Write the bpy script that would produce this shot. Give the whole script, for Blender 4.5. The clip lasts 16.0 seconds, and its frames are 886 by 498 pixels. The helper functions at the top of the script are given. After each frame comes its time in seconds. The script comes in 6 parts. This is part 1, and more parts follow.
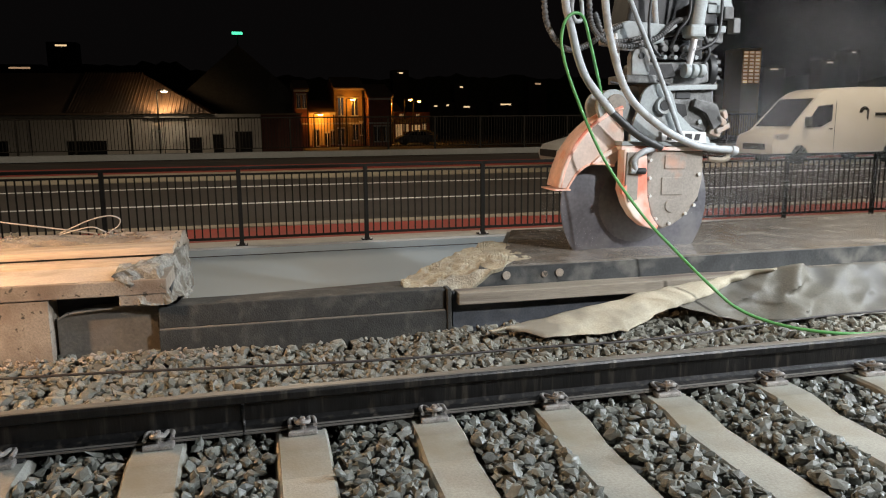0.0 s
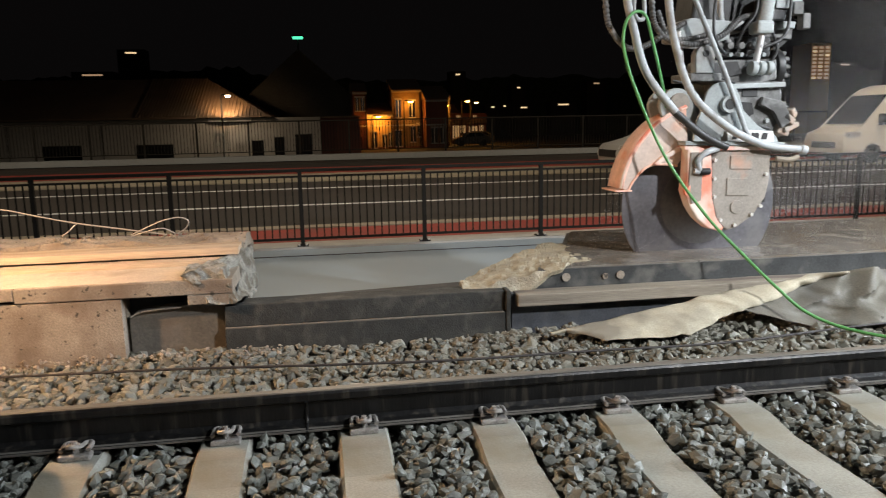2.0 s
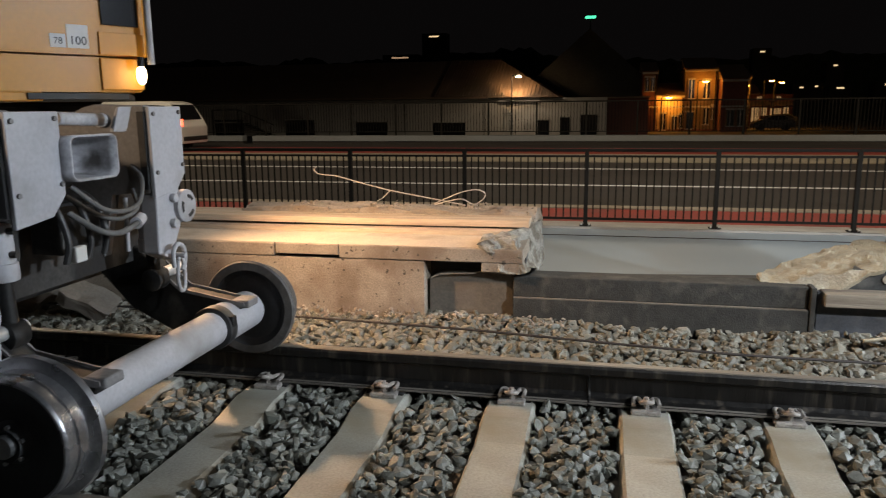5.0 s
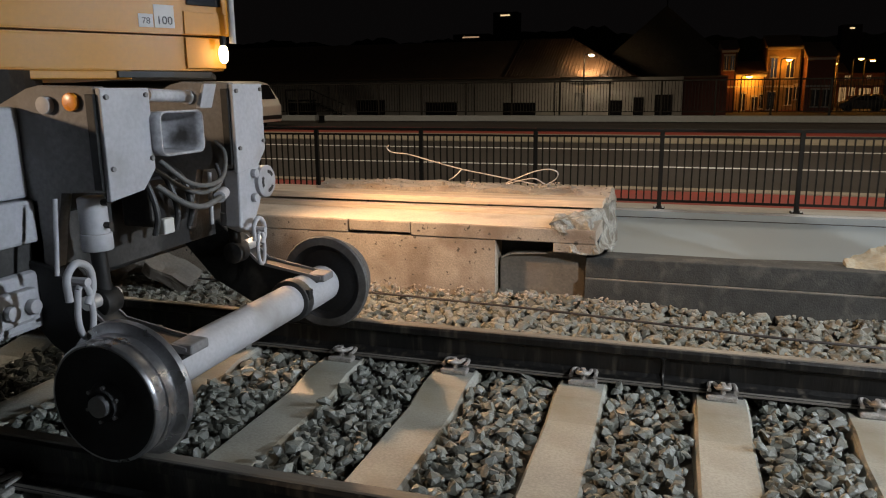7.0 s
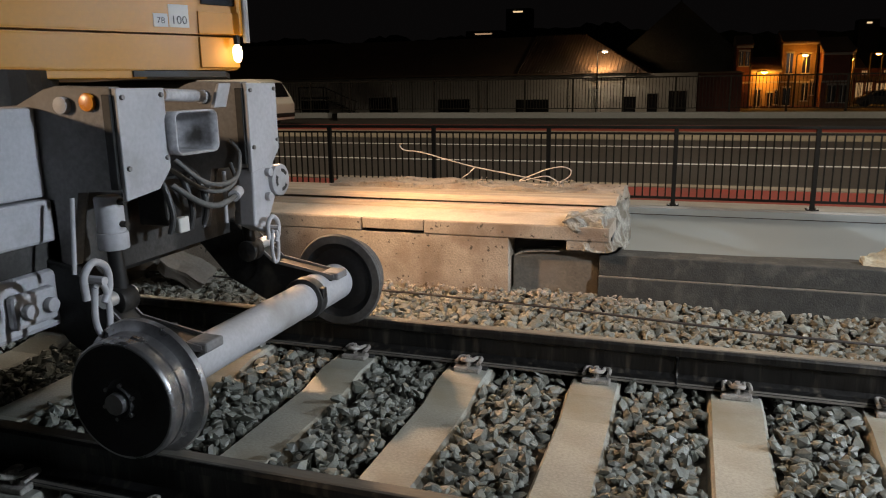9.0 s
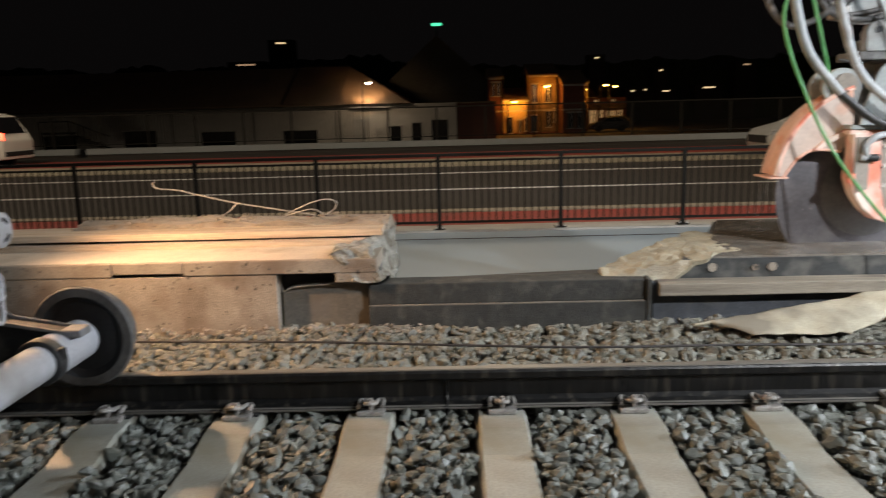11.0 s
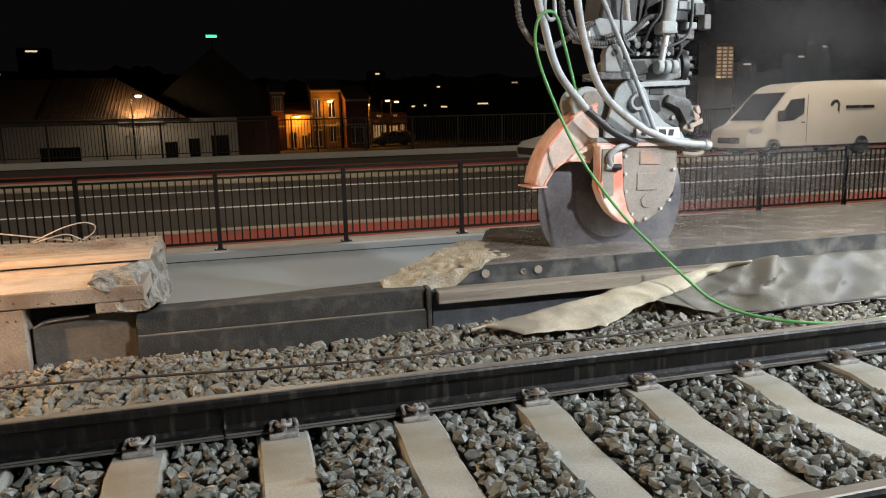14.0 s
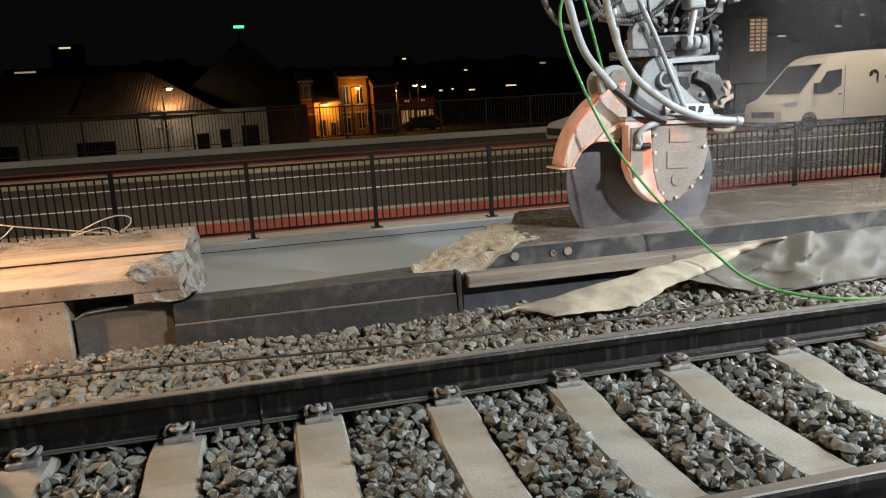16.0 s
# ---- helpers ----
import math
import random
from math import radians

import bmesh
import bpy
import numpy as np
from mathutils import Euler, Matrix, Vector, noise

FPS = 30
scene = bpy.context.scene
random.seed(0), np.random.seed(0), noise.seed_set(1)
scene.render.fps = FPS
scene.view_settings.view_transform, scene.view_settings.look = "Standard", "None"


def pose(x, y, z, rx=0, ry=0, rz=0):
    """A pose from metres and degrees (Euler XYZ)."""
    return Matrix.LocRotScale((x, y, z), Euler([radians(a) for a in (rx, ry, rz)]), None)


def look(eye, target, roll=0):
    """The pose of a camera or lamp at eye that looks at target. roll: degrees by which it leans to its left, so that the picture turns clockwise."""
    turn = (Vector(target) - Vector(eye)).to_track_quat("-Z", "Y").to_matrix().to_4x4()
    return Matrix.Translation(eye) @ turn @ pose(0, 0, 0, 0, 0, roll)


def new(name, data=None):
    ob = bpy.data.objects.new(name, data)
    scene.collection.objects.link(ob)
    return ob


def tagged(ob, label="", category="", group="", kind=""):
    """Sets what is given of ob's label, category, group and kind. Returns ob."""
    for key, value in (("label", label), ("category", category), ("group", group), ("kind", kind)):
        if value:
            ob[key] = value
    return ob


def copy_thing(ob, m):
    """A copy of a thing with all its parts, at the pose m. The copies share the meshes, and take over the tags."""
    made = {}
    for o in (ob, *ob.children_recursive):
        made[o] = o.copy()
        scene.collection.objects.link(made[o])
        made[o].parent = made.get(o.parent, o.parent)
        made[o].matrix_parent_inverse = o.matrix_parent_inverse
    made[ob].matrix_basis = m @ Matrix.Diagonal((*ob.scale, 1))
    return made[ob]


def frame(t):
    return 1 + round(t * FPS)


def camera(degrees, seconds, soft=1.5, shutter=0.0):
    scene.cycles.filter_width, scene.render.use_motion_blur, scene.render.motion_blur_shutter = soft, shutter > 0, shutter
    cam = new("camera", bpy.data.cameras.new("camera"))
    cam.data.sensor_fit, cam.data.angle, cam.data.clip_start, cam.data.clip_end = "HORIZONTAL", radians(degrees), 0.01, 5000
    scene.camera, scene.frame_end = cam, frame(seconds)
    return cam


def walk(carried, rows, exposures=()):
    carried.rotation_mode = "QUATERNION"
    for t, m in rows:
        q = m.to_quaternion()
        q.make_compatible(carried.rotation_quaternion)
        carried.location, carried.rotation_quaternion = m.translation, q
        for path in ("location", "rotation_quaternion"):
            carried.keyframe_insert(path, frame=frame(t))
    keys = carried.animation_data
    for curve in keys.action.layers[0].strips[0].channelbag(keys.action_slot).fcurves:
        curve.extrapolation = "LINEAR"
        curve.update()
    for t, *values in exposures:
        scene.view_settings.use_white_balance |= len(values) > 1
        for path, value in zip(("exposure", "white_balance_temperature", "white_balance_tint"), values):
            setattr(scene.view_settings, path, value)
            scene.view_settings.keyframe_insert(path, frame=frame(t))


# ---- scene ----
cam = camera(62.1, 16.0, soft=1.1, shutter=0.5)
PATH = [
    (0, (1.205, -3.123, 1.359), (1.671, -1.209, 1.014), -0.5),
    (0.5, (1.207, -3.121, 1.357), (1.661, -1.205, 1.01), -0.6),
    (1, (1.206, -3.114, 1.355), (1.636, -1.191, 1.008), -0.7),
    (1.5, (1.198, -3.12, 1.357), (1.595, -1.191, 1.011), -0.8),
    (2, (1.186, -3.129, 1.363), (1.502, -1.183, 1.023), -1.1),
    (2.5, (1.183, -3.137, 1.363), (1.416, -1.181, 1.021), -1.1),
    (3, (1.169, -3.145, 1.362), (1.308, -1.18, 1.018), -0.9),
    (3.5, (1.146, -3.16, 1.359), (1.152, -1.19, 1.014), -0.7),
    (4, (1.125, -3.174, 1.358), (0.972, -1.211, 1.007), -0.7),
    (4.5, (1.105, -3.189, 1.355), (0.795, -1.246, 0.993), -0.8),
    (4.7, (1.104, -3.192, 1.354), (0.745, -1.259, 0.985), -0.7),
    (7, (1.076, -3.21, 1.34), (0.484, -1.348, 0.911), -0.6),
    (7.5, (1.076, -3.218, 1.339), (0.458, -1.366, 0.906), -0.7),
    (8, (1.074, -3.225, 1.342), (0.44, -1.378, 0.907), -0.8),
    (8.2, (1.073, -3.226, 1.342), (0.436, -1.38, 0.907), -0.8),
    (10.3, (1.102, -3.18, 1.355), (0.685, -1.269, 0.938), -1.5),
    (10.5, (1.11, -3.177, 1.355), (0.797, -1.243, 0.953), -1.6),
    (11, (1.137, -3.159, 1.36), (1.096, -1.194, 0.99), -1.5),
    (11.5, (1.159, -3.145, 1.366), (1.36, -1.185, 1.022), -1.5),
    (12, (1.179, -3.137, 1.365), (1.562, -1.203, 1.032), -1.3),
    (12.5, (1.181, -3.14, 1.36), (1.662, -1.226, 1.031), -0.8),
    (13, (1.198, -3.135, 1.357), (1.718, -1.232, 1.028), -0.9),
    (13.5, (1.208, -3.134, 1.357), (1.737, -1.234, 1.022), -1.1),
    (14, (1.214, -3.137, 1.357), (1.731, -1.236, 1.011), -1.5),
    (14.5, (1.208, -3.142, 1.356), (1.704, -1.238, 0.998), -2.0),
    (15, (1.204, -3.148, 1.354), (1.674, -1.24, 0.984), -2.5),
    (15.5, (1.217, -3.154, 1.358), (1.662, -1.241, 0.978), -3.0),
    (16, (1.224, -3.157, 1.36), (1.655, -1.242, 0.975), -3.3),
]
walk(cam, [(t, look(eye, target, roll)) for t, eye, target, roll in PATH])

# ---- light ----
world = bpy.data.worlds.new("night")
scene.world = world
world.use_nodes = True
world.node_tree.nodes["Background"].inputs[0].default_value = (0.72, 0.62, 0.62, 1)
world.node_tree.nodes["Background"].inputs[1].default_value = 0.0036


def lamp(name, kind, place, watts, colour, size=0.1, target=None, spot=120, blend=0.6):
    data = bpy.data.lights.new(name, kind)
    data.energy, data.color = watts, colour
    if kind == "SPOT":
        data.spot_size, data.spot_blend = radians(spot), blend
    if kind == "AREA":
        data.size = size
    else:
        data.shadow_soft_size = size
    ob = new(name, data)
    ob.matrix_world = look(place, target) if target else pose(*place)
    return ob


# work lights of the two machines, street lamps of the town, one added fill
lamp("work_light_cold", "SPOT", (7.0, -4.4, 5.0), 2900, (0.95, 0.97, 1.0), 0.2, (3.9, 1.0, 0.6), 69, 1.0)
# Unseen fill, added to brighten the mist and the right side.
lamp("fill_light_right", "SPOT", (9.0, -2.4, 4.6), 2400, (0.92, 0.96, 1.0), 0.2, (6.6, 2.6, 0.9), 62, 0.9)
lamp("work_light_track", "SPOT", (13.0, -0.9, 4.4), 5000, (0.78, 0.88, 1.0), 0.2, (2.8, -0.7, 0.2), 44, 0.8)
lamp("work_light_far", "SPOT", (13.5, 3.0, 6.0), 2200, (1.0, 0.93, 0.82), 0.3, (19.5, 18.0, 0.8), 80, 0.8)
lamp("work_light_warm", "SPOT", (-1.50, 0.84, 1.53), 330, (1.0, 0.60, 0.32), 0.05, (2.2, 1.65, 0.4), 165, 0.85)
lamp("work_light_cab", "SPOT", (-2.6, -2.7, 1.64), 140, (1.0, 0.72, 0.48), 0.05, (-0.9, -1.1, 1.24), 62, 0.5)
lamp("street_light_white", "SPOT", (-5.9, 58.4, 3.6), 1500, (1.0, 0.58, 0.26), 0.2, (-6.4, 61.2, 2.7), 84, 0.9)
lamp("street_light_wall", "POINT", (-5.9, 57.4, 3.5), 150, (1.0, 0.74, 0.48), 0.2)
for x in (-14, 2, 18, 34):
    lamp("road_light", "SPOT", (x, 14.0, 9.0), 1750, (1.0, 0.82, 0.60), 1.6, (x, 14.0, -0.3), 172, 0.3)

# ---- materials ----
def material(name, colour, rough=0.7, metal=0.0, scale=6.0, amount=0.35, grain=60.0, bump=0.25, dirt=None, dirt_at=0.55,
             stretch=(1, 1, 1), each=0.0, spec=0.5, bump_dist=0.01, pits=0.0):
    """Base colour broken up at two scales, optional dirt patches, roughness variation and fine relief."""
    m = bpy.data.materials.new(name)
    m.use_nodes = True
    n, l = m.node_tree.nodes, m.node_tree.links
    b = n["Principled BSDF"]
    b.inputs["Metallic"].default_value = metal
    b.inputs["Specular IOR Level"].default_value = spec
    co = n.new("ShaderNodeTexCoord")
    mp = n.new("ShaderNodeMapping")
    mp.inputs["Scale"].default_value = stretch
    l.new(co.outputs["Object"], mp.inputs["Vector"])
    big, fine = n.new("ShaderNodeTexNoise"), n.new("ShaderNodeTexNoise")
    for node, s, d in ((big, scale, 6), (fine, grain, 4)):
        node.inputs["Scale"].default_value, node.inputs["Detail"].default_value = s, d
        l.new(mp.outputs[0], node.inputs["Vector"])
    mix = n.new("ShaderNodeMix")
    mix.data_type = "RGBA"
    mix.inputs["A"].default_value = (*[c * (1 - amount) for c in colour], 1)
    mix.inputs["B"].default_value = (*[min(1, c * (1 + amount)) for c in colour], 1)
    add = n.new("ShaderNodeMath")
    add.operation = "MULTIPLY_ADD"
    add.inputs[1].default_value = 0.45
    half = n.new("ShaderNodeMath")
    half.operation = "MULTIPLY"
    half.inputs[1].default_value = 0.55
    l.new(big.outputs["Fac"], half.inputs[0])
    l.new(fine.outputs["Fac"], add.inputs[0])
    l.new(half.outputs[0], add.inputs[2])
    ramp = n.new("ShaderNodeMapRange")
    ramp.inputs["From Min"].default_value, ramp.inputs["From Max"].default_value = 0.32, 0.68
    l.new(add.outputs[0], ramp.inputs["Value"])
    l.new(ramp.outputs[0], mix.inputs["Factor"])
    out = mix.outputs["Result"]
    if dirt:
        spots = n.new("ShaderNodeTexNoise")
        spots.inputs["Scale"].default_value, spots.inputs["Detail"].default_value = scale * 0.6, 8
        l.new(mp.outputs[0], spots.inputs["Vector"])
        edge = n.new("ShaderNodeMapRange")
        edge.inputs["From Min"].default_value, edge.inputs["From Max"].default_value = dirt_at - 0.06, dirt_at + 0.1
        l.new(spots.outputs["Fac"], edge.inputs["Value"])
        over = n.new("ShaderNodeMix")
        over.data_type = "RGBA"
        over.inputs["B"].default_value = (*dirt, 1)
        l.new(edge.outputs[0], over.inputs["Factor"])
        l.new(out, over.inputs["A"])
        out = over.outputs["Result"]
    if each:
        geo, tone = n.new("ShaderNodeNewGeometry"), n.new("ShaderNodeMapRange")
        tone.inputs["To Min"].default_value, tone.inputs["To Max"].default_value = 1 - each, 1 + each
        l.new(geo.outputs["Random Per Island"], tone.inputs["Value"])
        vary = n.new("ShaderNodeMix")
        vary.data_type, vary.blend_type = "RGBA", "MULTIPLY"
        vary.inputs["Factor"].default_value = 1
        l.new(out, vary.inputs["A"])
        l.new(tone.outputs[0], vary.inputs["B"])
        out = vary.outputs["Result"]
    if pits:
        dots, hole, dark = n.new("ShaderNodeTexNoise"), n.new("ShaderNodeMapRange"), n.new("ShaderNodeMix")
        dots.inputs["Scale"].default_value, dots.inputs["Detail"].default_value = pits, 2
        l.new(co.outputs["Object"], dots.inputs["Vector"])
        hole.inputs["From Min"].default_value, hole.inputs["From Max"].default_value = 0.66, 0.72
        l.new(dots.outputs["Fac"], hole.inputs["Value"])
        dark.data_type = "RGBA"
        dark.inputs["B"].default_value = (*[c * 0.25 for c in colour], 1)
        l.new(hole.outputs[0], dark.inputs["Factor"])
        l.new(out, dark.inputs["A"])
        out = dark.outputs["Result"]
    l.new(out, b.inputs["Base Color"])
    shine = n.new("ShaderNodeMapRange")
    shine.inputs["To Min"].default_value, shine.inputs["To Max"].default_value = max(0.05, rough - 0.15), min(1, rough + 0.15)
    l.new(big.outputs["Fac"], shine.inputs["Value"])
    l.new(shine.outputs[0], b.inputs["Roughness"])
    if bump:
        bp = n.new("ShaderNodeBump")
        bp.inputs["Strength"].default_value, bp.inputs["Distance"].default_value = bump, bump_dist
        l.new(add.outputs[0], bp.inputs["Height"])
        l.new(bp.outputs[0], b.inputs["Normal"])
    return m


def glow(name, colour, strength):
    m = bpy.data.materials.new(name)
    m.use_nodes = True
    b = m.node_tree.nodes["Principled BSDF"]
    b.inputs["Base Color"].default_value = (0.8, 0.8, 0.8, 1)
    b.inputs["Emission Color"].default_value = (*colour, 1)
    b.inputs["Emission Strength"].default_value = strength
    return m


def glass(name, colour, rough=0.08):
    m = bpy.data.materials.new(name)
    m.use_nodes = True
    b = m.node_tree.nodes["Principled BSDF"]
    b.inputs["Base Color"].default_value = (*colour, 1)
    b.inputs["Roughness"].default_value = rough
    return m


STONE = material("ballast_stone", (0.178, 0.172, 0.14), 0.6, 0, 14, 0.35, 120, 0.4, (0.135, 0.137, 0.108), 0.57, each=0.3)
WETSTONE = material("wet_ballast_stone", (0.165, 0.172, 0.152), 0.45, 0, 14, 0.35, 120, 0.4, (0.12, 0.128, 0.108), 0.57, each=0.3)
BED = material("ballast_bed", (0.10, 0.095, 0.085), 0.9, 0, 12, 0.5, 90, 0.8)
SLEEPER = material("sleeper_concrete", (0.325, 0.325, 0.285), 0.5, 0, 3.2, 0.28, 90, 0.3, (0.25, 0.23, 0.175), 0.56)
RAIL = material("rail_web_steel", (0.009, 0.0088, 0.0085), 0.42, 0.2, 44, 0.6, 120, 0.3, (0.06, 0.052, 0.042), 0.60, (1, 1, 0.10))
RAILTOP = material("rail_head_steel", (0.21, 0.195, 0.17), 0.5, 0.5, 4, 0.25, 60, 0.1, stretch=(0.2, 3, 1))
CLIP = material("clip_steel", (0.33, 0.31, 0.285), 0.45, 0.25, 30, 0.4, 120, 0.3)
CONCRETE = material("old_concrete", (0.31, 0.265, 0.21), 0.88, 0, 4.5, 0.35, 80, 0.9, (0.20, 0.15, 0.11), 0.55, pits=26)
DUST = material("lit_concrete_dust", (0.56, 0.47, 0.37), 0.95, 0, 3.5, 0.22, 70, 0.5, (0.36, 0.29, 0.22), 0.60)
BROKEN = material("broken_concrete", (0.29, 0.275, 0.235), 0.9, 0, 18, 0.5, 60, 0.9, (0.15, 0.13, 0.10), 0.50, bump_dist=0.03)
SLURRY = material("cut_slurry", (0.36, 0.315, 0.225), 0.5, 0, 9, 0.35, 80, 0.9, (0.24, 0.20, 0.135), 0.54, bump_dist=0.02)
WETTOP = material("wet_slab_top", (0.19, 0.17, 0.145), 0.18, 0, 5, 0.3, 60, 0.3, (0.16, 0.13, 0.10), 0.55)
DARKCON = material("bitumen_face_and_recess_shade", (0.036, 0.038, 0.038), 0.55, 0, 8, 0.4, 70, 0.35, (0.13, 0.125, 0.11), 0.6)
BEAM = material("dirty_dark_beam", (0.036, 0.036, 0.032), 0.8, 0, 14, 0.5, 110, 0.8, (0.085, 0.08, 0.068), 0.60, (1, 1, 0.8))
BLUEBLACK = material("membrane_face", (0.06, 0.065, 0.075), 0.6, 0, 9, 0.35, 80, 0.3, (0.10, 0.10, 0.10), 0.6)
PLANK = material("pine_plank", (0.52, 0.415, 0.30), 0.82, 0, 2.5, 0.3, 26, 0.5, (0.35, 0.25, 0.165), 0.58, (0.35, 6, 6))
OLDWOOD = material("wet_timber", (0.25, 0.215, 0.165), 0.7, 0, 3, 0.3, 30, 0.4, (0.13, 0.10, 0.08), 0.57, (0.4, 6, 6))
WALK = material("walkway_coating", (0.36, 0.43, 0.48), 0.45, 0, 1.2, 0.07, 60, 0.06)
COPING = material("coping_concrete", (0.24, 0.25, 0.245), 0.85, 0, 0.6, 0.12, 12, 0.1)
KERB = material("kerb_concrete", (0.42, 0.40, 0.36), 0.85, 0, 3, 0.2, 50, 0.3)
FENCE = material("fence_paint", (0.012, 0.0105, 0.008), 0.75, 0.0, 12, 0.3, 90, 0.1, spec=0.2)
RED = material("red_lane_paint", (0.30, 0.042, 0.025), 0.8, 0, 1.5, 0.22, 40, 0.2, (0.22, 0.05, 0.035), 0.6)
PALE = material("pale_strip", (0.32, 0.275, 0.20), 0.85, 0, 1.5, 0.2, 40, 0.2)
ASPHALT = material("asphalt", (0.034, 0.027, 0.021), 0.85, 0, 0.8, 0.3, 60, 0.3)
LINE = material("road_marking", (0.75, 0.74, 0.70), 0.7, 0, 3, 0.1, 40, 0.1)
EARTH = material("dark_ground_and_unlit_wall", (0.05, 0.05, 0.045), 0.95, 0, 0.3, 0.4, 8, 0.3)
WALLGREY = material("warehouse_render", (0.58, 0.55, 0.50), 0.9, 0, 0.4, 0.15, 6, 0.2, (0.22, 0.20, 0.185), 0.6)
ROOF = material("sheet_roof", (0.22, 0.15, 0.10), 0.7, 0, 0.6, 0.25, 8, 0.2)
BRICK = material("dark_brick", (0.16, 0.06, 0.045), 0.9, 0, 0.5, 0.3, 9, 0.3)
OCHRE = material("ochre_render", (0.46, 0.33, 0.17), 0.9, 0, 0.5, 0.2, 6, 0.2)
# Ochre darkened: weaker lamplight on the tall house is put into the colour.
OCHREDIM = material("dim_lit_ochre_render", (0.26, 0.17, 0.085), 0.9, 0, 0.7, 0.4, 6, 0.2, (0.14, 0.10, 0.06), 0.54)
DARKWIN = glass("dark_window", (0.012, 0.012, 0.014), 0.15)
FOLIAGE = material("night_foliage", (0.035, 0.05, 0.025), 0.9, 0, 2, 0.4, 20, 0.0)
WHITE = material("white_vehicle_paint", (0.80, 0.77, 0.70), 0.35, 0, 1.2, 0.05, 20, 0.02)
SILVER = material("silver_car_paint", (0.55, 0.54, 0.52), 0.3, 0.15, 1.2, 0.06, 20, 0.02)
TYRE = material("tyre_rubber", (0.02, 0.02, 0.02), 0.85, 0, 10, 0.3, 60, 0.2)
# Darker copy of the machine grey; shade on the gussets is painted in.
GREYSHADE = material("shaded_grey_paint", (0.20, 0.195, 0.195), 0.65, 0, 4, 0.3, 60, 0.15, (0.15, 0.14, 0.13), 0.58)
GREY = material("machine_grey_paint", (0.43, 0.43, 0.45), 0.6, 0, 5, 0.14, 60, 0.1, (0.30, 0.29, 0.28), 0.63)
DARKM = material("machine_dark_steel", (0.02, 0.0195, 0.019), 0.6, 0.4, 9, 0.4, 60, 0.2, (0.09, 0.08, 0.07), 0.62)
YELLOW = material("machine_yellow_paint", (0.55, 0.235, 0.006), 0.45, 0, 2, 0.08, 40, 0.04, (0.42, 0.18, 0.01), 0.62)
CHROME = material("ram_chrome", (0.80, 0.79, 0.78), 0.32, 0.6, 10, 0.1, 50, 0.02)
WHEEL = material("wheel_steel", (0.36, 0.36, 0.37), 0.30, 0.85, 8, 0.25, 60, 0.06, (0.26, 0.25, 0.24), 0.6)
DULLRIM = material("dull_wheel_rim", (0.11, 0.105, 0.10), 0.7, 0.2, 8, 0.35, 60, 0.15, (0.06, 0.055, 0.05), 0.55)
HUBDARK = material("wheel_disc_grease", (0.02, 0.02, 0.021), 0.6, 0.2, 8, 0.4, 60, 0.1)
ORANGE = material("worn_orange_paint", (0.80, 0.24, 0.15), 0.6, 0, 5, 0.18, 50, 0.15, (0.80, 0.66, 0.58), 0.47)
DUSTY = material("dusted_steel", (0.27, 0.24, 0.205), 0.7, 0, 5, 0.25, 60, 0.2, (0.50, 0.26, 0.17), 0.63)
SAWGREY = material("dusted_grey_paint", (0.33, 0.36, 0.36), 0.65, 0, 6, 0.2, 60, 0.2, (0.22, 0.205, 0.19), 0.6)
SAWDARK = material("grimy_casting", (0.15, 0.15, 0.145), 0.6, 0, 9, 0.45, 60, 0.5, (0.05, 0.048, 0.045), 0.54)
SAWBLACK = material("oily_black_steel_and_void", (0.012, 0.012, 0.012), 0.5, 0, 9, 0.5, 60, 0.3, (0.04, 0.037, 0.034), 0.6)
# Near-black; on lower_plate it stands for shade.
NEARBLACK = material("near_black_paint", (0.055, 0.053, 0.05), 0.6, 0, 7, 0.5, 60, 0.3, (0.02, 0.019, 0.018), 0.5)
MACHHOSE = material("grey_rubber_hose", (0.125, 0.125, 0.122), 0.6, 0, 14, 0.3, 60, 0.1, (0.10, 0.10, 0.095), 0.58)
SOOTGREY = material("sooty_grey_paint", (0.42, 0.42, 0.44), 0.65, 0, 9, 0.3, 60, 0.1, (0.07, 0.065, 0.06), 0.56)
PALEBOLT = material("scraped_bolt", (0.60, 0.58, 0.54), 0.45, 0.2, 20, 0.2, 60, 0.1)
PINKDUST = material("dusty_pink_paint", (0.62, 0.50, 0.43), 0.65, 0, 4, 0.15, 50, 0.15, (0.80, 0.36, 0.23), 0.56)
RIMDUST = material("chalky_worn_edge", (0.84, 0.52, 0.41), 0.7, 0, 9, 0.2, 50, 0.15, (0.80, 0.30, 0.17), 0.6)
BLADE = material("saw_blade_steel", (0.14, 0.135, 0.145), 0.5, 0.5, 3, 0.3, 40, 0.05, (0.24, 0.23, 0.22), 0.6)
HOSE = material("dusty_hose", (0.38, 0.40, 0.41), 0.6, 0, 12, 0.22, 80, 0.2, (0.24, 0.23, 0.22), 0.6)
BLACKHOSE = material("black_hose", (0.03, 0.03, 0.03), 0.5, 0, 14, 0.3, 60, 0.3)
GREENHOSE = material("green_hose", (0.09, 0.30, 0.09), 0.4, 0, 10, 0.1, 60, 0.05)
WIRE = material("steel_tie_wire", (0.40, 0.375, 0.34), 0.5, 0.3, 10, 0.2, 60, 0.1)
CABLE = material("black_cable", (0.035, 0.03, 0.028), 0.6, 0, 10, 0.3, 60, 0.1)
TARP = material("wet_geotextile", (0.125, 0.116, 0.093), 0.62, 0, 4, 0.35, 90, 0.3, (0.085, 0.08, 0.07), 0.52, spec=0.35)
AMBER = material("amber_reflector", (0.85, 0.30, 0.02), 0.3, 0, 20, 0.1, 90, 0.1)
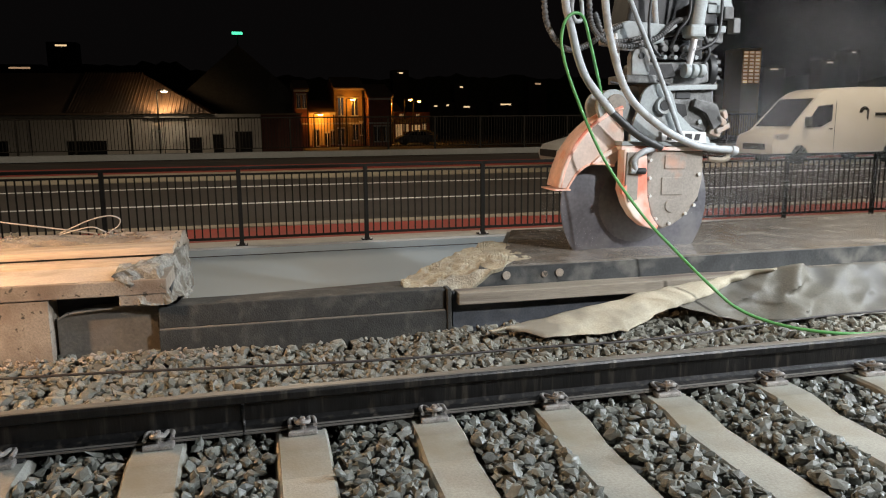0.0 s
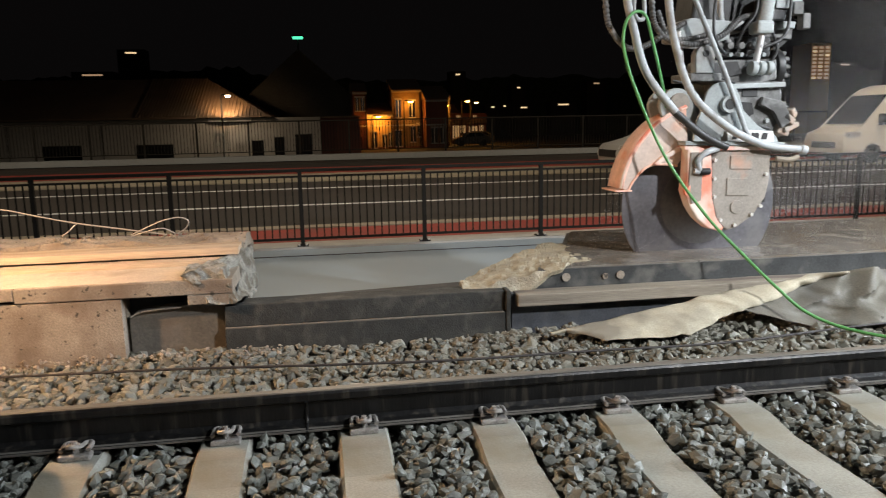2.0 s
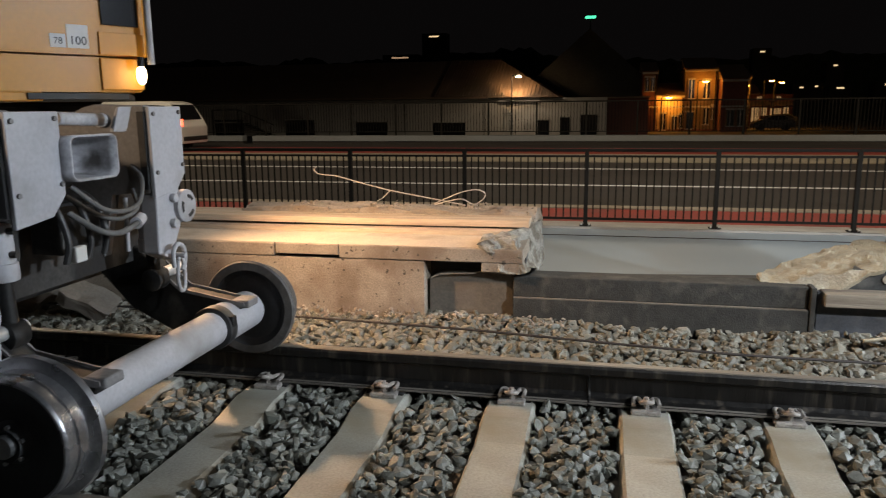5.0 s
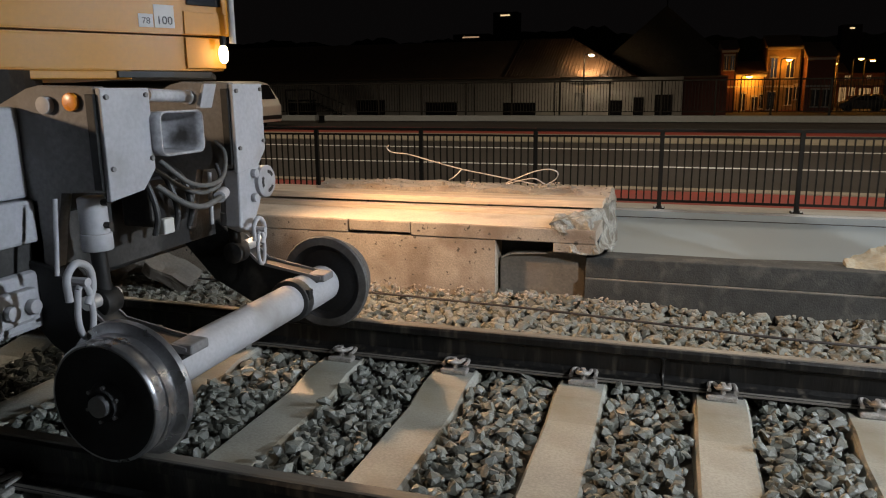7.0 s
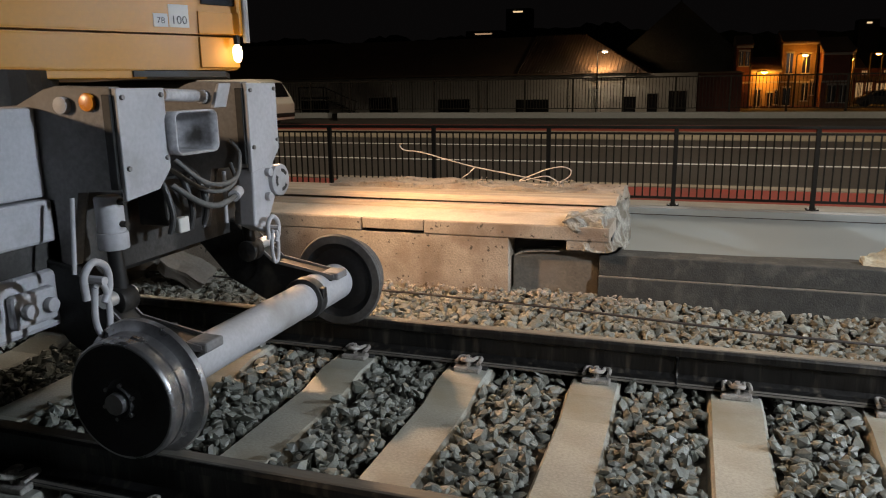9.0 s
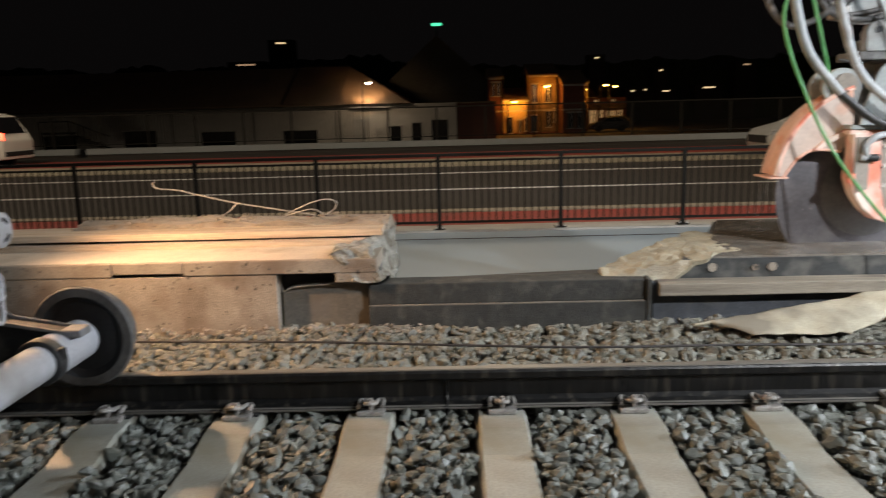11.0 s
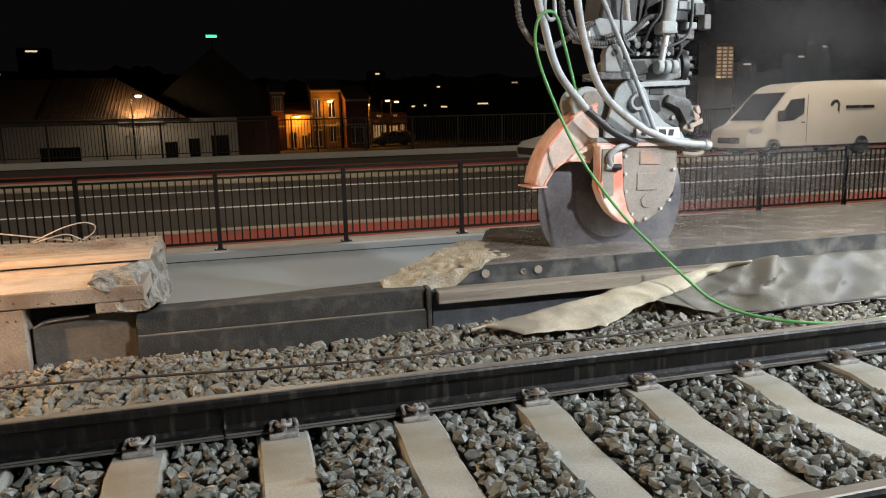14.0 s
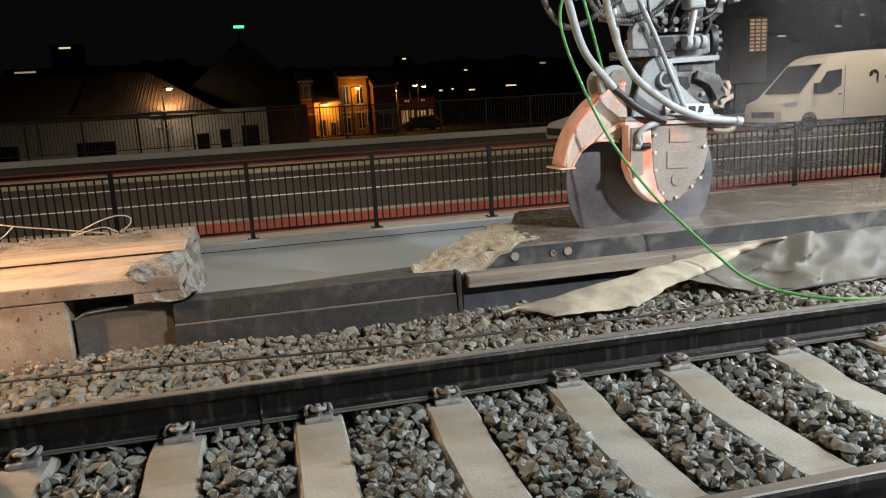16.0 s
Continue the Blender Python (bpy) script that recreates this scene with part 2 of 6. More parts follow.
SIGN = material("white_sticker", (0.62, 0.61, 0.58), 0.5, 0, 10, 0.05, 50, 0.02)
# Ink black, also used to paint the shade in slots and holes.
INK = material("black_ink_and_slot_shade", (0.02, 0.02, 0.02), 0.6, 0, 10, 0.1, 50, 0.0)
TROUGH = material("dirty_trough_concrete", (0.15, 0.132, 0.108), 0.85, 0, 6, 0.3, 60, 0.45, (0.14, 0.12, 0.10), 0.58)
BULB = glow("warm_bulb_glow", (1.0, 0.72, 0.40), 9)


# ---- mesh helpers ----
def part(name, bm, mat, parent=None, label="", smooth=False):
    me = bpy.data.meshes.new(name)
    bmesh.ops.recalc_face_normals(bm, faces=bm.faces[:])
    bm.to_mesh(me)
    bm.free()
    me.materials.append(mat)
    if smooth:
        me.polygons.foreach_set("use_smooth", [True] * len(me.polygons))
        me.set_sharp_from_angle(angle=radians(38))
    ob = new(name, me)
    if parent:
        ob.parent = parent
    return tagged(ob, label)


def thing(name, label, category, group="", kind="", at=(0, 0, 0)):
    ob = new(name)
    ob.empty_display_size = 0.1
    ob.location = at
    return tagged(ob, label, category, group, kind)


def box(x0, x1, y0, y1, z0, z1, bevel=0.0, bm=None):
    bm = bm or bmesh.new()
    made = bmesh.ops.create_cube(bm, size=1)["verts"]
    for v in made:
        v.co = Vector(((x0 + x1) / 2 + v.co.x * (x1 - x0), (y0 + y1) / 2 + v.co.y * (y1 - y0), (z0 + z1) / 2 + v.co.z * (z1 - z0)))
    if bevel:
        edges = list({e for v in made for e in v.link_edges})
        bmesh.ops.bevel(bm, geom=edges, offset=bevel, segments=2, affect="EDGES", profile=0.5)
    return bm


def prism(points, axis, a, b, bevel=0.0, bm=None):
    """A flat outline in the two other axes, thickened along axis from a to b."""
    bm = bm or bmesh.new()

    def at(p, d):
        return {"x": (d, p[0], p[1]), "y": (p[0], d, p[1]), "z": (p[0], p[1], d)}[axis]

    low, high = [bm.verts.new(at(p, a)) for p in points], [bm.verts.new(at(p, b)) for p in points]
    faces = [bm.faces.new(low), bm.faces.new(high[::-1])]
    for i in range(len(points)):
        j = (i + 1) % len(points)
        faces.append(bm.faces.new((low[i], low[j], high[j], high[i])))
    if bevel:
        edges = list({e for f in faces for e in f.edges})
        bmesh.ops.bevel(bm, geom=edges, offset=bevel, segments=2, affect="EDGES", profile=0.5)
    return bm


def rod(p, q, r, r2=None, seg=16, bm=None, bevel=0.0):
    bm = bm or bmesh.new()
    p, q = Vector(p), Vector(q)
    turn = (q - p).to_track_quat("Z", "Y").to_matrix().to_4x4()
    made = bmesh.ops.create_cone(bm, cap_ends=True, segments=seg, radius1=r, radius2=r if r2 is None else r2, depth=(q - p).length,
                                 matrix=Matrix.Translation((p + q) / 2) @ turn)["verts"]
    if bevel:
        edges = [e for e in {e for v in made for e in v.link_edges} if e.calc_face_angle(0) > 1]
        bmesh.ops.bevel(bm, geom=edges, offset=bevel, segments=2, affect="EDGES", profile=0.5)
    return bm


def smooth_path(points, steps=8):
    pts = [Vector(p) for p in points]
    pts = [pts[0] * 2 - pts[1], *pts, pts[-1] * 2 - pts[-2]]
    out = []
    for i in range(1, len(pts) - 2):
        a, b, c, d = pts[i - 1 : i + 3]
        for k in range(steps):
            t = k / steps
            out.append(0.5 * (2 * b + (c - a) * t + (2 * a - 5 * b + 4 * c - d) * t * t + (3 * b - a - 3 * c + d) * t ** 3))
    return out + [pts[-2]]


def hose(points, r, seg=10, steps=8, bm=None):
    """A round hose along a smooth path."""
    bm = bm or bmesh.new()
    path = smooth_path(points, steps)
    side = None
    rings = []
    for i, p in enumerate(path):
        ahead = (path[min(i + 1, len(path) - 1)] - path[max(i - 1, 0)]).normalized()
        side = ahead.orthogonal().normalized() if side is None else (side - ahead * side.dot(ahead)).normalized()
        up = ahead.cross(side)
        rings.append([bm.verts.new(p + r * (math.cos(a) * side + math.sin(a) * up)) for a in (2 * math.pi * k / seg for k in range(seg))])
    for a, b in zip(rings, rings[1:]):
        for k in range(seg):
            bm.faces.new((a[k], a[(k + 1) % seg], b[(k + 1) % seg], b[k]))
    bm.faces.new(rings[0][::-1]), bm.faces.new(rings[-1])
    return bm


def lathe(profile, axis_at, axis="y", seg=48, bm=None, caps=True):
    """Turns (distance along the axis, radius) rows round an axis through axis_at."""
    bm = bm or bmesh.new()
    rings = []
    for d, r in profile:
        ring = []
        for k in range(seg):
            c, s = r * math.cos(2 * math.pi * k / seg), r * math.sin(2 * math.pi * k / seg)
            off = {"x": (d, c, s), "y": (c, d, s), "z": (c, s, d)}[axis]
            ring.append(bm.verts.new(Vector(axis_at) + Vector(off)))
        rings.append(ring)
    for a, b in zip(rings, rings[1:]):
        for k in range(seg):
            bm.faces.new((a[k], a[(k + 1) % seg], b[(k + 1) % seg], b[k]))
    if caps:
        bm.faces.new(rings[0][::-1]), bm.faces.new(rings[-1])
    return bm


def rough_up(bm, amount, scale, cuts=0, keep=None):
    """Breaks a surface up by noise."""
    if cuts:
        bmesh.ops.subdivide_edges(bm, edges=bm.edges[:], cuts=cuts, use_grid_fill=True)
    for v in bm.verts:
        w = keep(v.co) if keep else 1.0
        if w:
            v.co += w * amount * Vector(noise.noise_vector(v.co * scale)) + w * amount * 0.5 * Vector(noise.noise_vector(v.co * scale * 3.1))
    return bm


def structure(name, bm, mat, label, category):
    return tagged(part(name, bm, mat), label, category, "", "structure")


# ---- the ground and the track ----
structure("ground", box(-400, 400, -60, 400, -1.4, -1.2), EARTH, "dark ground reaching away under the night sky", "ground")
structure("embankment", box(-40, 60, -12, 1.7, -1.25, -0.095), BED, "dark gravel bed of the railway track", "track bed")

SPACING = 0.6
FAR, NEAR = 0.10, -1.405      # centre lines of the two rails
random.seed(4)


def rail(name, y):
    prof = [(-0.075, 0), (0.075, 0), (0.075, 0.011), (0.03, 0.024), (0.009, 0.04), (0.009, 0.118), (0.034, 0.13), (0.036, 0.158), (0.03, 0.168),
            (0.012, 0.172)]
    prof = prof + [(-a, b) for a, b in prof[::-1] if (a, b) not in ((-0.075, 0), (0.075, 0))]
    ob = thing(name, "long dark steel rail with streaked rusty web", "rail", "rails of the track", at=(0, y, 0))
    pts = [(a, b + 0.012) for a, b in prof]
    part("rail_body", prism(pts, "x", -30, 45), RAIL, ob)
    part("running_surface", prism([(-0.026, 0.1815), (0.026, 0.1815), (0.02, 0.1855), (-0.02, 0.1855)], "x", -30, 45), RAILTOP, ob, "worn bright running surface")
    # Paler strip paints the light caught by the top of the foot.
    part("lit_foot_edge", prism([(-0.077, 0.013), (-0.077, 0.022), (-0.06, 0.028), (-0.06, 0.024)], "x", -30, 45), RAILTOP, ob, "pale strip for the lit foot edge")
    if y > -1:
        bm = hose([(1.07, -0.078, 0.012), (1.07, -0.06, 0.025), (1.07, -0.03, 0.035), (1.07, -0.014, 0.06), (1.07, -0.012, 0.11), (1.07, -0.034, 0.14)], 0.007, 8)
        part("weld_bead", bm, RAIL, ob, "raised weld seam across the rail")
    return ob


rail("rail", FAR)
rail("rail", NEAR)


def sleeper():
    """One concrete sleeper with its four sprung clips, its left edge at x = 0."""
    ob = thing("sleeper", "pale concrete railway sleeper lying in grey ballast", "sleeper", "sleepers of the track")
    w = 0.222
    # outline along the sleeper: seats high, the middle dipped
    prof = [(-2.05, -0.02), (-1.80, 0.0), (-1.20, 0.0), (-1.02, -0.035), (-0.35, -0.035), (-0.16, 0.0), (0.45, 0.0), (0.70, -0.02)]
    bm = bmesh.new()
    rings = []
    for y, z in prof:
        rings.append([bm.verts.new(p) for p in ((-0.03, y, -0.2), (0.0, y, z - 0.012), (0.012, y, z), (w - 0.012, y, z), (w, y, z - 0.012), (w + 0.03, y, -0.2))])
    for a, b in zip(rings, rings[1:]):
        for k in range(6):
            bm.faces.new((a[k], a[(k + 1) % 6], b[(k + 1) % 6], b[k]))
    bm.faces.new(rings[0]), bm.faces.new(rings[-1][::-1])
    part("concrete_body", bm, SLEEPER, ob)
    for base in (FAR, NEAR):
        part("rail_pad", box(0.02, w - 0.02, base - 0.085, base + 0.085, 0.001, 0.011), TYRE, ob)
        for side in (-1, 1):
            c = base + side * 0.105
            clip = part("clip_plate", box(0.05, 0.178, c - 0.03, c + 0.03, 0.0, 0.024, 0.006), CLIP, ob, "steel clip shoulder")
            s = -side
            part("spring_clip", hose([(0.06, c - s * 0.012, 0.042), (0.062, c + s * 0.055, 0.046), (0.085, c + s * 0.06, 0.046), (0.09, c - s * 0.02, 0.062), (0.115, c - s * 0.045, 0.072),
                                      (0.14, c - s * 0.02, 0.062), (0.145, c + s * 0.06, 0.046), (0.168, c + s * 0.055, 0.046), (0.17, c - s * 0.012, 0.042)], 0.0095, 8, 5), CLIP, clip)
            part("clip_bolt", rod((0.115, c, 0.02), (0.115, c, 0.078), 0.012, 0.011, 8), CLIP, clip)
            part("clip_nut", rod((0.115, c, 0.048), (0.115, c, 0.066), 0.021, seg=6), CLIP, clip)
    return ob


first = sleeper()
first.matrix_basis = pose(-4.8, 0, 0)
for k in range(-7, 19):
    copy_thing(first, pose(SPACING * k + random.uniform(-0.008, 0.008), random.uniform(-0.02, 0.02), random.uniform(-0.004, 0.002), 0, 0, random.uniform(-0.5, 0.5)))


def stones(name, count, place, size, label, seed):
    """Thousands of angular stones joined into one object."""
    rng = np.random.default_rng(seed)
    t = (1 + 5 ** 0.5) / 2
    v = np.array([(-1, t, 0), (1, t, 0), (-1, -t, 0), (1, -t, 0), (0, -1, t), (0, 1, t), (0, -1, -t), (0, 1, -t), (t, 0, -1), (t, 0, 1), (-t, 0, -1), (-t, 0, 1)]) / 1.9
    f = np.array([(0, 11, 5), (0, 5, 1), (0, 1, 7), (0, 7, 10), (0, 10, 11), (1, 5, 9), (5, 11, 4), (11, 10, 2), (10, 7, 6), (7, 1, 8), (3, 9, 4), (3, 4, 2), (3, 2, 6), (3, 6, 8),
                  (3, 8, 9), (4, 9, 5), (2, 4, 11), (6, 2, 10), (8, 6, 7), (9, 8, 1)])
    centre = place(rng, count)
    n = len(centre)
    q = rng.normal(size=(n, 4))
    q /= np.linalg.norm(q, axis=1)[:, None]
    w, x, y, z = q.T
    turn = np.stack([1 - 2 * (y * y + z * z), 2 * (x * y - z * w), 2 * (x * z + y * w), 2 * (x * y + z * w), 1 - 2 * (x * x + z * z), 2 * (y * z - x * w),
                     2 * (x * z - y * w), 2 * (y * z + x * w), 1 - 2 * (x * x + y * y)], 1).reshape(n, 3, 3)
    r = size[0] + (size[1] - size[0]) * rng.random(n) ** 1.6
    shape = v[None] * (1 + rng.uniform(-0.22, 0.22, (n, 12, 1))) * 1.12
    for _ in range(7):  # flat broken facets
        way = rng.normal(size=(n, 1, 3))
        way /= np.linalg.norm(way, axis=2, keepdims=True)
        over = (shape * way).sum(2, keepdims=True) - rng.uniform(0.42, 0.8, (n, 1, 1))
        shape = shape - np.maximum(over, 0) * way
    shape = shape * np.stack([np.full(n, 1.18), rng.uniform(0.78, 1.08, n), rng.uniform(0.6, 0.92, n)], 1)[:, None]
    verts = (np.einsum("nij,nvj->nvi", turn, shape) * r[:, None, None] * np.array((1, 1, 0.82)) + centre[:, None]).reshape(-1, 3)
    faces = (f[None] + 12 * np.arange(n)[:, None, None]).reshape(-1, 3)
    me = bpy.data.meshes.new(name)
    me.from_pydata(verts.tolist(), [], faces.tolist())
    me.materials.append(STONE)
    return tagged(new(name, me), label, "gravel", "", "stuff")


def crib(rng, n):
    p = np.stack([rng.uniform(-4.2, 9.5, n), rng.uniform(-2.2, 0.62, n), rng.uniform(-0.08, -0.006, n)], 1)
    off = (p[:, 0] % SPACING)
    return p[(off > 0.245) & (off < 0.578)]


def shoulder(rng, n):
    p = np.stack([rng.uniform(-5.0, 13.0, n), rng.uniform(0.13, 1.5, n), rng.uniform(-0.05, -0.005, n)], 1)
    p[:, 2] += 0.012 * np.sin(p[:, 0] * 3.1) + 0.02 * np.clip(p[:, 0] - 3.2, 0, 2) * np.clip(p[:, 1] - 0.5, 0, 1)
    return p


stones("ballast_between_sleepers", 50000, crib, (0.018, 0.040), "wet grey crushed stones between the sleepers", 3).data.materials[0] = WETSTONE
stones("ballast_shoulder", 23000, shoulder, (0.022, 0.046), "grey crushed stones along the concrete edge", 5)

# ---- concrete edge, gap and walkway ----
structure("walkway", box(-40, 60, 1.75, 7.60, -1.2, -0.42), WALK, "smooth grey coated walkway below the track", "walkway")
structure("walkway_seam", box(-40, 60, 7.02, 7.045, -0.42, -0.412), CABLE, "thin dark cable along the walkway edge", "cable")
# Added dark sheet: paints the shaded gap between beam and walkway.
structure("gap_shade_strip", prism([(-12, 1.75), (60, 1.75), (60, 5.4), (2.6, 4.84), (0.7, 4.60), (-12, 3.6)], "z", -0.42, -0.414), BLUEBLACK, "dark strip painting the shaded gap at the foot of the edge", "gutter")
structure("fence_kerb", box(-40, 60, 7.60, 8.12, -1.2, -0.388, 0.01), KERB, "worn concrete kerb below the steel fence", "kerb")


def tilt(y):
    """Height of the road, which rises gently away from the track."""
    return -0.405 + 0.018 * (y - 8.25)


def strip(name, y0, y1, lift, mat, label, category):
    bm = prism([(y0, tilt(y0) + lift), (y1, tilt(y1) + lift), (y1, tilt(y1) - 0.6), (y0, tilt(y0) - 0.6)], "x", -90, 130)
    return structure(name, bm, mat, label, category)


strip("cycle_lane_near", 8.12, 9.50, 0, RED, "red painted strip along the road", "lane")
strip("kerb_strip_near", 9.50, 9.80, 0.02, PALE, "pale concrete strip beside the roadway", "kerb")
strip("road", 9.80, 18.15, -0.01, ASPHALT, "dark brown asphalt road at night", "road")
strip("lane_line_near", 12.76, 12.90, -0.004, LINE, "white painted lane line", "road marking")
strip("lane_line_far", 16.22, 16.38, -0.004, LINE, "white painted lane line", "road marking")
strip("kerb_strip_far", 18.15, 20.7, 0.02, PALE, "pale concrete strip beside the roadway", "kerb")
strip("cycle_lane_far", 20.7, 23.5, 0, RED, "red painted strip along the road", "lane")
strip("pavement_far", 23.5, 25.6, 0.0, ASPHALT, "dark pavement on the far side of the road", "pavement")
for name, x0, x1 in (("parapet_far_1", -90, -13.75), ("parapet_far_2", -13.3, 130)):
    y0, y1 = 25.6, 25.95
    structure(name, prism([(y0, tilt(y0) + 0.10), (y1, tilt(y1) + 0.10), (y1, -1.0), (y0, -1.0)], "x", x0, x1), ASPHALT, "low dark parapet foot on the far side of the road", "parapet")
    structure(name.replace("parapet", "coping"), prism([(y0 - 0.04, tilt(y0) + 0.104), (y0 - 0.04, tilt(y0) + 0.32), (y1, tilt(y1) + 0.32), (y1, tilt(y1) + 0.104)], "x", x0, x1), COPING, "grey concrete coping on the far parapet", "parapet")


def broken_end(bm, x_from, amount=0.05, scale=9.0):
    return rough_up(bm, amount, scale, 0, lambda c: max(0.0, min(1.0, (c.x - x_from) / 0.08)))


left = thing("concrete_edge_block", "cut concrete edge block with a broken rough end and chased slots", "concrete block")
bm = prism([(1.40, -0.2), (1.40, 0.355), (2.35, 0.355), (2.35, -0.2)], "x", -12, -0.03)
part("lower_wall", bm, CONCRETE, left)
part("top_course", box(-1.075, -0.622, 1.40, 2.35, 0.376, 0.45, 0.006), CONCRETE, left)
bm = box(-0.618, 0.62, 1.40, 2.35, 0.36, 0.45, 0.006)
bmesh.ops.bisect_plane(bm, geom=bm.verts[:] + bm.edges[:] + bm.faces[:], plane_co=(0.3, 0, 0), plane_no=(1, 0, 0))
for cut in (0.4, 0.46, 0.5, 0.54, 0.58):
    bmesh.ops.bisect_plane(bm, geom=bm.verts[:] + bm.edges[:] + bm.faces[:], plane_co=(cut, 0, 0), plane_no=(1, 0, 0))
part("top_course", bm, CONCRETE, left)
part("top_course", box(-12, -1.085, 1.402, 2.35, 0.358, 0.45, 0.008), CONCRETE, left)
# Dust on the top; its pale colour also carries the stronger light there.
dust = box(-4, 0.50, 1.425, 1.95, 0.4495, 0.4535)
bmesh.ops.subdivide_edges(dust, edges=[e for e in dust.edges if abs(e.verts[0].co.x - e.verts[1].co.x) > 1], cuts=60, use_grid_fill=True)
for v in dust.verts:
    if v.co.y < 1.6:
        v.co.y += 0.022 * noise.noise(Vector((v.co.x * 7, 2, 2)))
part("dust_layer", dust, DUST, left, "concrete dust on the top, its stronger light painted in")
# slot under the top course, its shade painted by a black backing
part("slot_backing", box(-1.07, -0.62, 1.46, 2.3, 0.352, 0.378), INK, left, "black backing for the slot shade")
# the recess behind the front box and the broken end, its shade painted dark
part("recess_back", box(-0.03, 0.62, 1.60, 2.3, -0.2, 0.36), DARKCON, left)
part("overhang", box(0.35, 0.60, 1.404, 1.6, 0.297, 0.362, 0.006), CONCRETE, left)
end = box(0.44, 0.675, 1.42, 2.42, 0.18, 0.50)
bmesh.ops.subdivide_edges(end, edges=end.edges[:], cuts=9, use_grid_fill=True)
for v in end.verts:
    u = (v.co.z - 0.18) / 0.32
    v.co.x -= 0.12 * u * (1 - 0.8 * min(1, max(0, v.co.y - 1.4)))
rough_up(end, 0.05, 7)
for v in end.verts:
    if v.co.y < 1.66:
        v.co.z = max(v.co.z, 0.292)
part("broken_face", end, BROKEN, left, "jagged broken concrete")

front = thing("cable_trough_end", "dirty brown concrete trough end in front of the recess", "concrete box")
trough = prism([(-0.012, -0.15), (-0.012, 0.215), (0.02, 0.245), (0.08, 0.262), (0.20, 0.272), (0.31, 0.276), (0.555, 0.278), (0.555, -0.15)], "y", 1.475, 1.60, 0.008)
part("trough_wall", trough, TROUGH, front)
part("trough_cap", box(0.31, 0.557, 1.44, 1.605, 0.281, 0.294, 0.004), TROUGH, front)
part("mortar_ridge", hose([(0.0, 1.458, 0.232), (0.06, 1.454, 0.258), (0.14, 1.452, 0.268), (0.30, 1.45, 0.278)], 0.006, 6), CONCRETE, front)

# boards lying on the block
def board(name, x0, x1, y0, y1, z0, z1, label, seed, wavy=0.0):
    bm = box(x0, x1, y0, y1, z0, z1)
    for k in range(1, 40):
        c = x0 + (x1 - x0) * k / 40
        bmesh.ops.bisect_plane(bm, geom=bm.verts[:] + bm.edges[:] + bm.faces[:], plane_co=(c, 0, 0), plane_no=(1, 0, 0))
    for v in bm.verts:
        v.co.z += 0.006 * noise.noise(Vector((v.co.x * 0.8, seed, 0)))
        v.co.y += 0.010 * noise.noise(Vector((v.co.x * 0.9, seed, 3)))
        if wavy and v.co.z > (z0 + z1) / 2 and v.co.y > (y0 + y1) / 2:
            v.co.z += wavy * (0.4 + noise.noise(Vector((v.co.x * 2.3, seed, 7))) + 0.5 * noise.noise(Vector((v.co.x * 9, seed, 9))))
    return tagged(part(name, bm, PLANK), label, "plank", "planks on the block")


for args in ((-9, 0.50, 1.87, 1.99, 0.452, 0.484, "narrow raw pine board lying on the concrete edge", 1.3), (-9, 0.60, 1.975, 2.36, 0.500, 0.545, "wide raw pine board with dusty top", 5.1)):
    plank = board("plank", *args)
    for x in (-3.0, -1.6, -0.3, 0.3):
        part("spacer", box(x, x + 0.06, args[2] + 0.06, args[3] - 0.02, 0.447, args[4] + 0.008), OLDWOOD, plank)
crust = box(-1.75, 0.63, 2.22, 2.55, 0.45, 0.575)
bmesh.ops.subdivide_edges(crust, edges=crust.edges[:], cuts=11, use_grid_fill=True)
rough_up(crust, 0.035, 5)
tagged(part("rubble_crust", crust, CONCRETE), "rough dusty crust of broken concrete behind the boards", "rubble")


def crust_crumbs(rng, n):
    x = rng.uniform(-1.7, 0.6, n)
    return np.stack([x, 2.2 + 0.3 * rng.random(n) ** 1.5, 0.578 + 0.018 * np.sin(x * 9) + 0.02 * rng.random(n) ** 2], 1)


def foot_crumbs(rng, n):
    return np.stack([rng.uniform(-1.4, 0.9, n), 1.36 - 0.16 * rng.random(n) ** 2, rng.uniform(0.0, 0.03, n)], 1)


for place, count, size, words in ((crust_crumbs, 420, (0.004, 0.017), "pale concrete crumbs on the rubble crust"), (foot_crumbs, 260, (0.006, 0.022), "pale concrete crumbs at the foot of the block")):
    crumbs = stones("concrete_crumbs", count, place, size, words, count)
    crumbs.data.materials[0] = CONCRETE

beam = thing("edge_beam", "dirty dark steel-edged beam across the cut gap", "beam")
part("lower_band", box(0.558, 2.325, 1.40, 1.62, -0.2, 0.135, 0.004), BEAM, beam)
part("upper_band", box(0.558, 2.325, 1.425, 1.62, 0.139, 0.275, 0.006), BEAM, beam)
part("ledge_line", box(0.56, 2.32, 1.399, 1.426, 0.133, 0.141, 0.003), TROUGH, beam, "narrow paler ledge")
part("joint_plate", box(2.332, 2.36, 1.392, 1.63, -0.2, 0.278, 0.004), BEAM, beam, "dark end plate at the joint")

right = thing("concrete_edge_slab", "concrete edge slab being sawn, dark coated face with drill holes", "concrete block")
part("membrane_wall", box(2.38, 30, 1.44, 1.66, -0.2, 0.245), BLUEBLACK, right)
bm = prism([(2.58, 1.523), (2.66, 1.75), (2.95, 2.2), (3.3, 3.05), (30, 3.05), (30, 1.52)], "z", -0.4, 0.374)
part("slab_body", bm, DARKCON, right)
bm = prism([(2.40, 0.235), (2.52, 0.24), (2.72, 0.345), (2.72, -0.1), (2.40, -0.1)], "y", 1.52, 1.72)
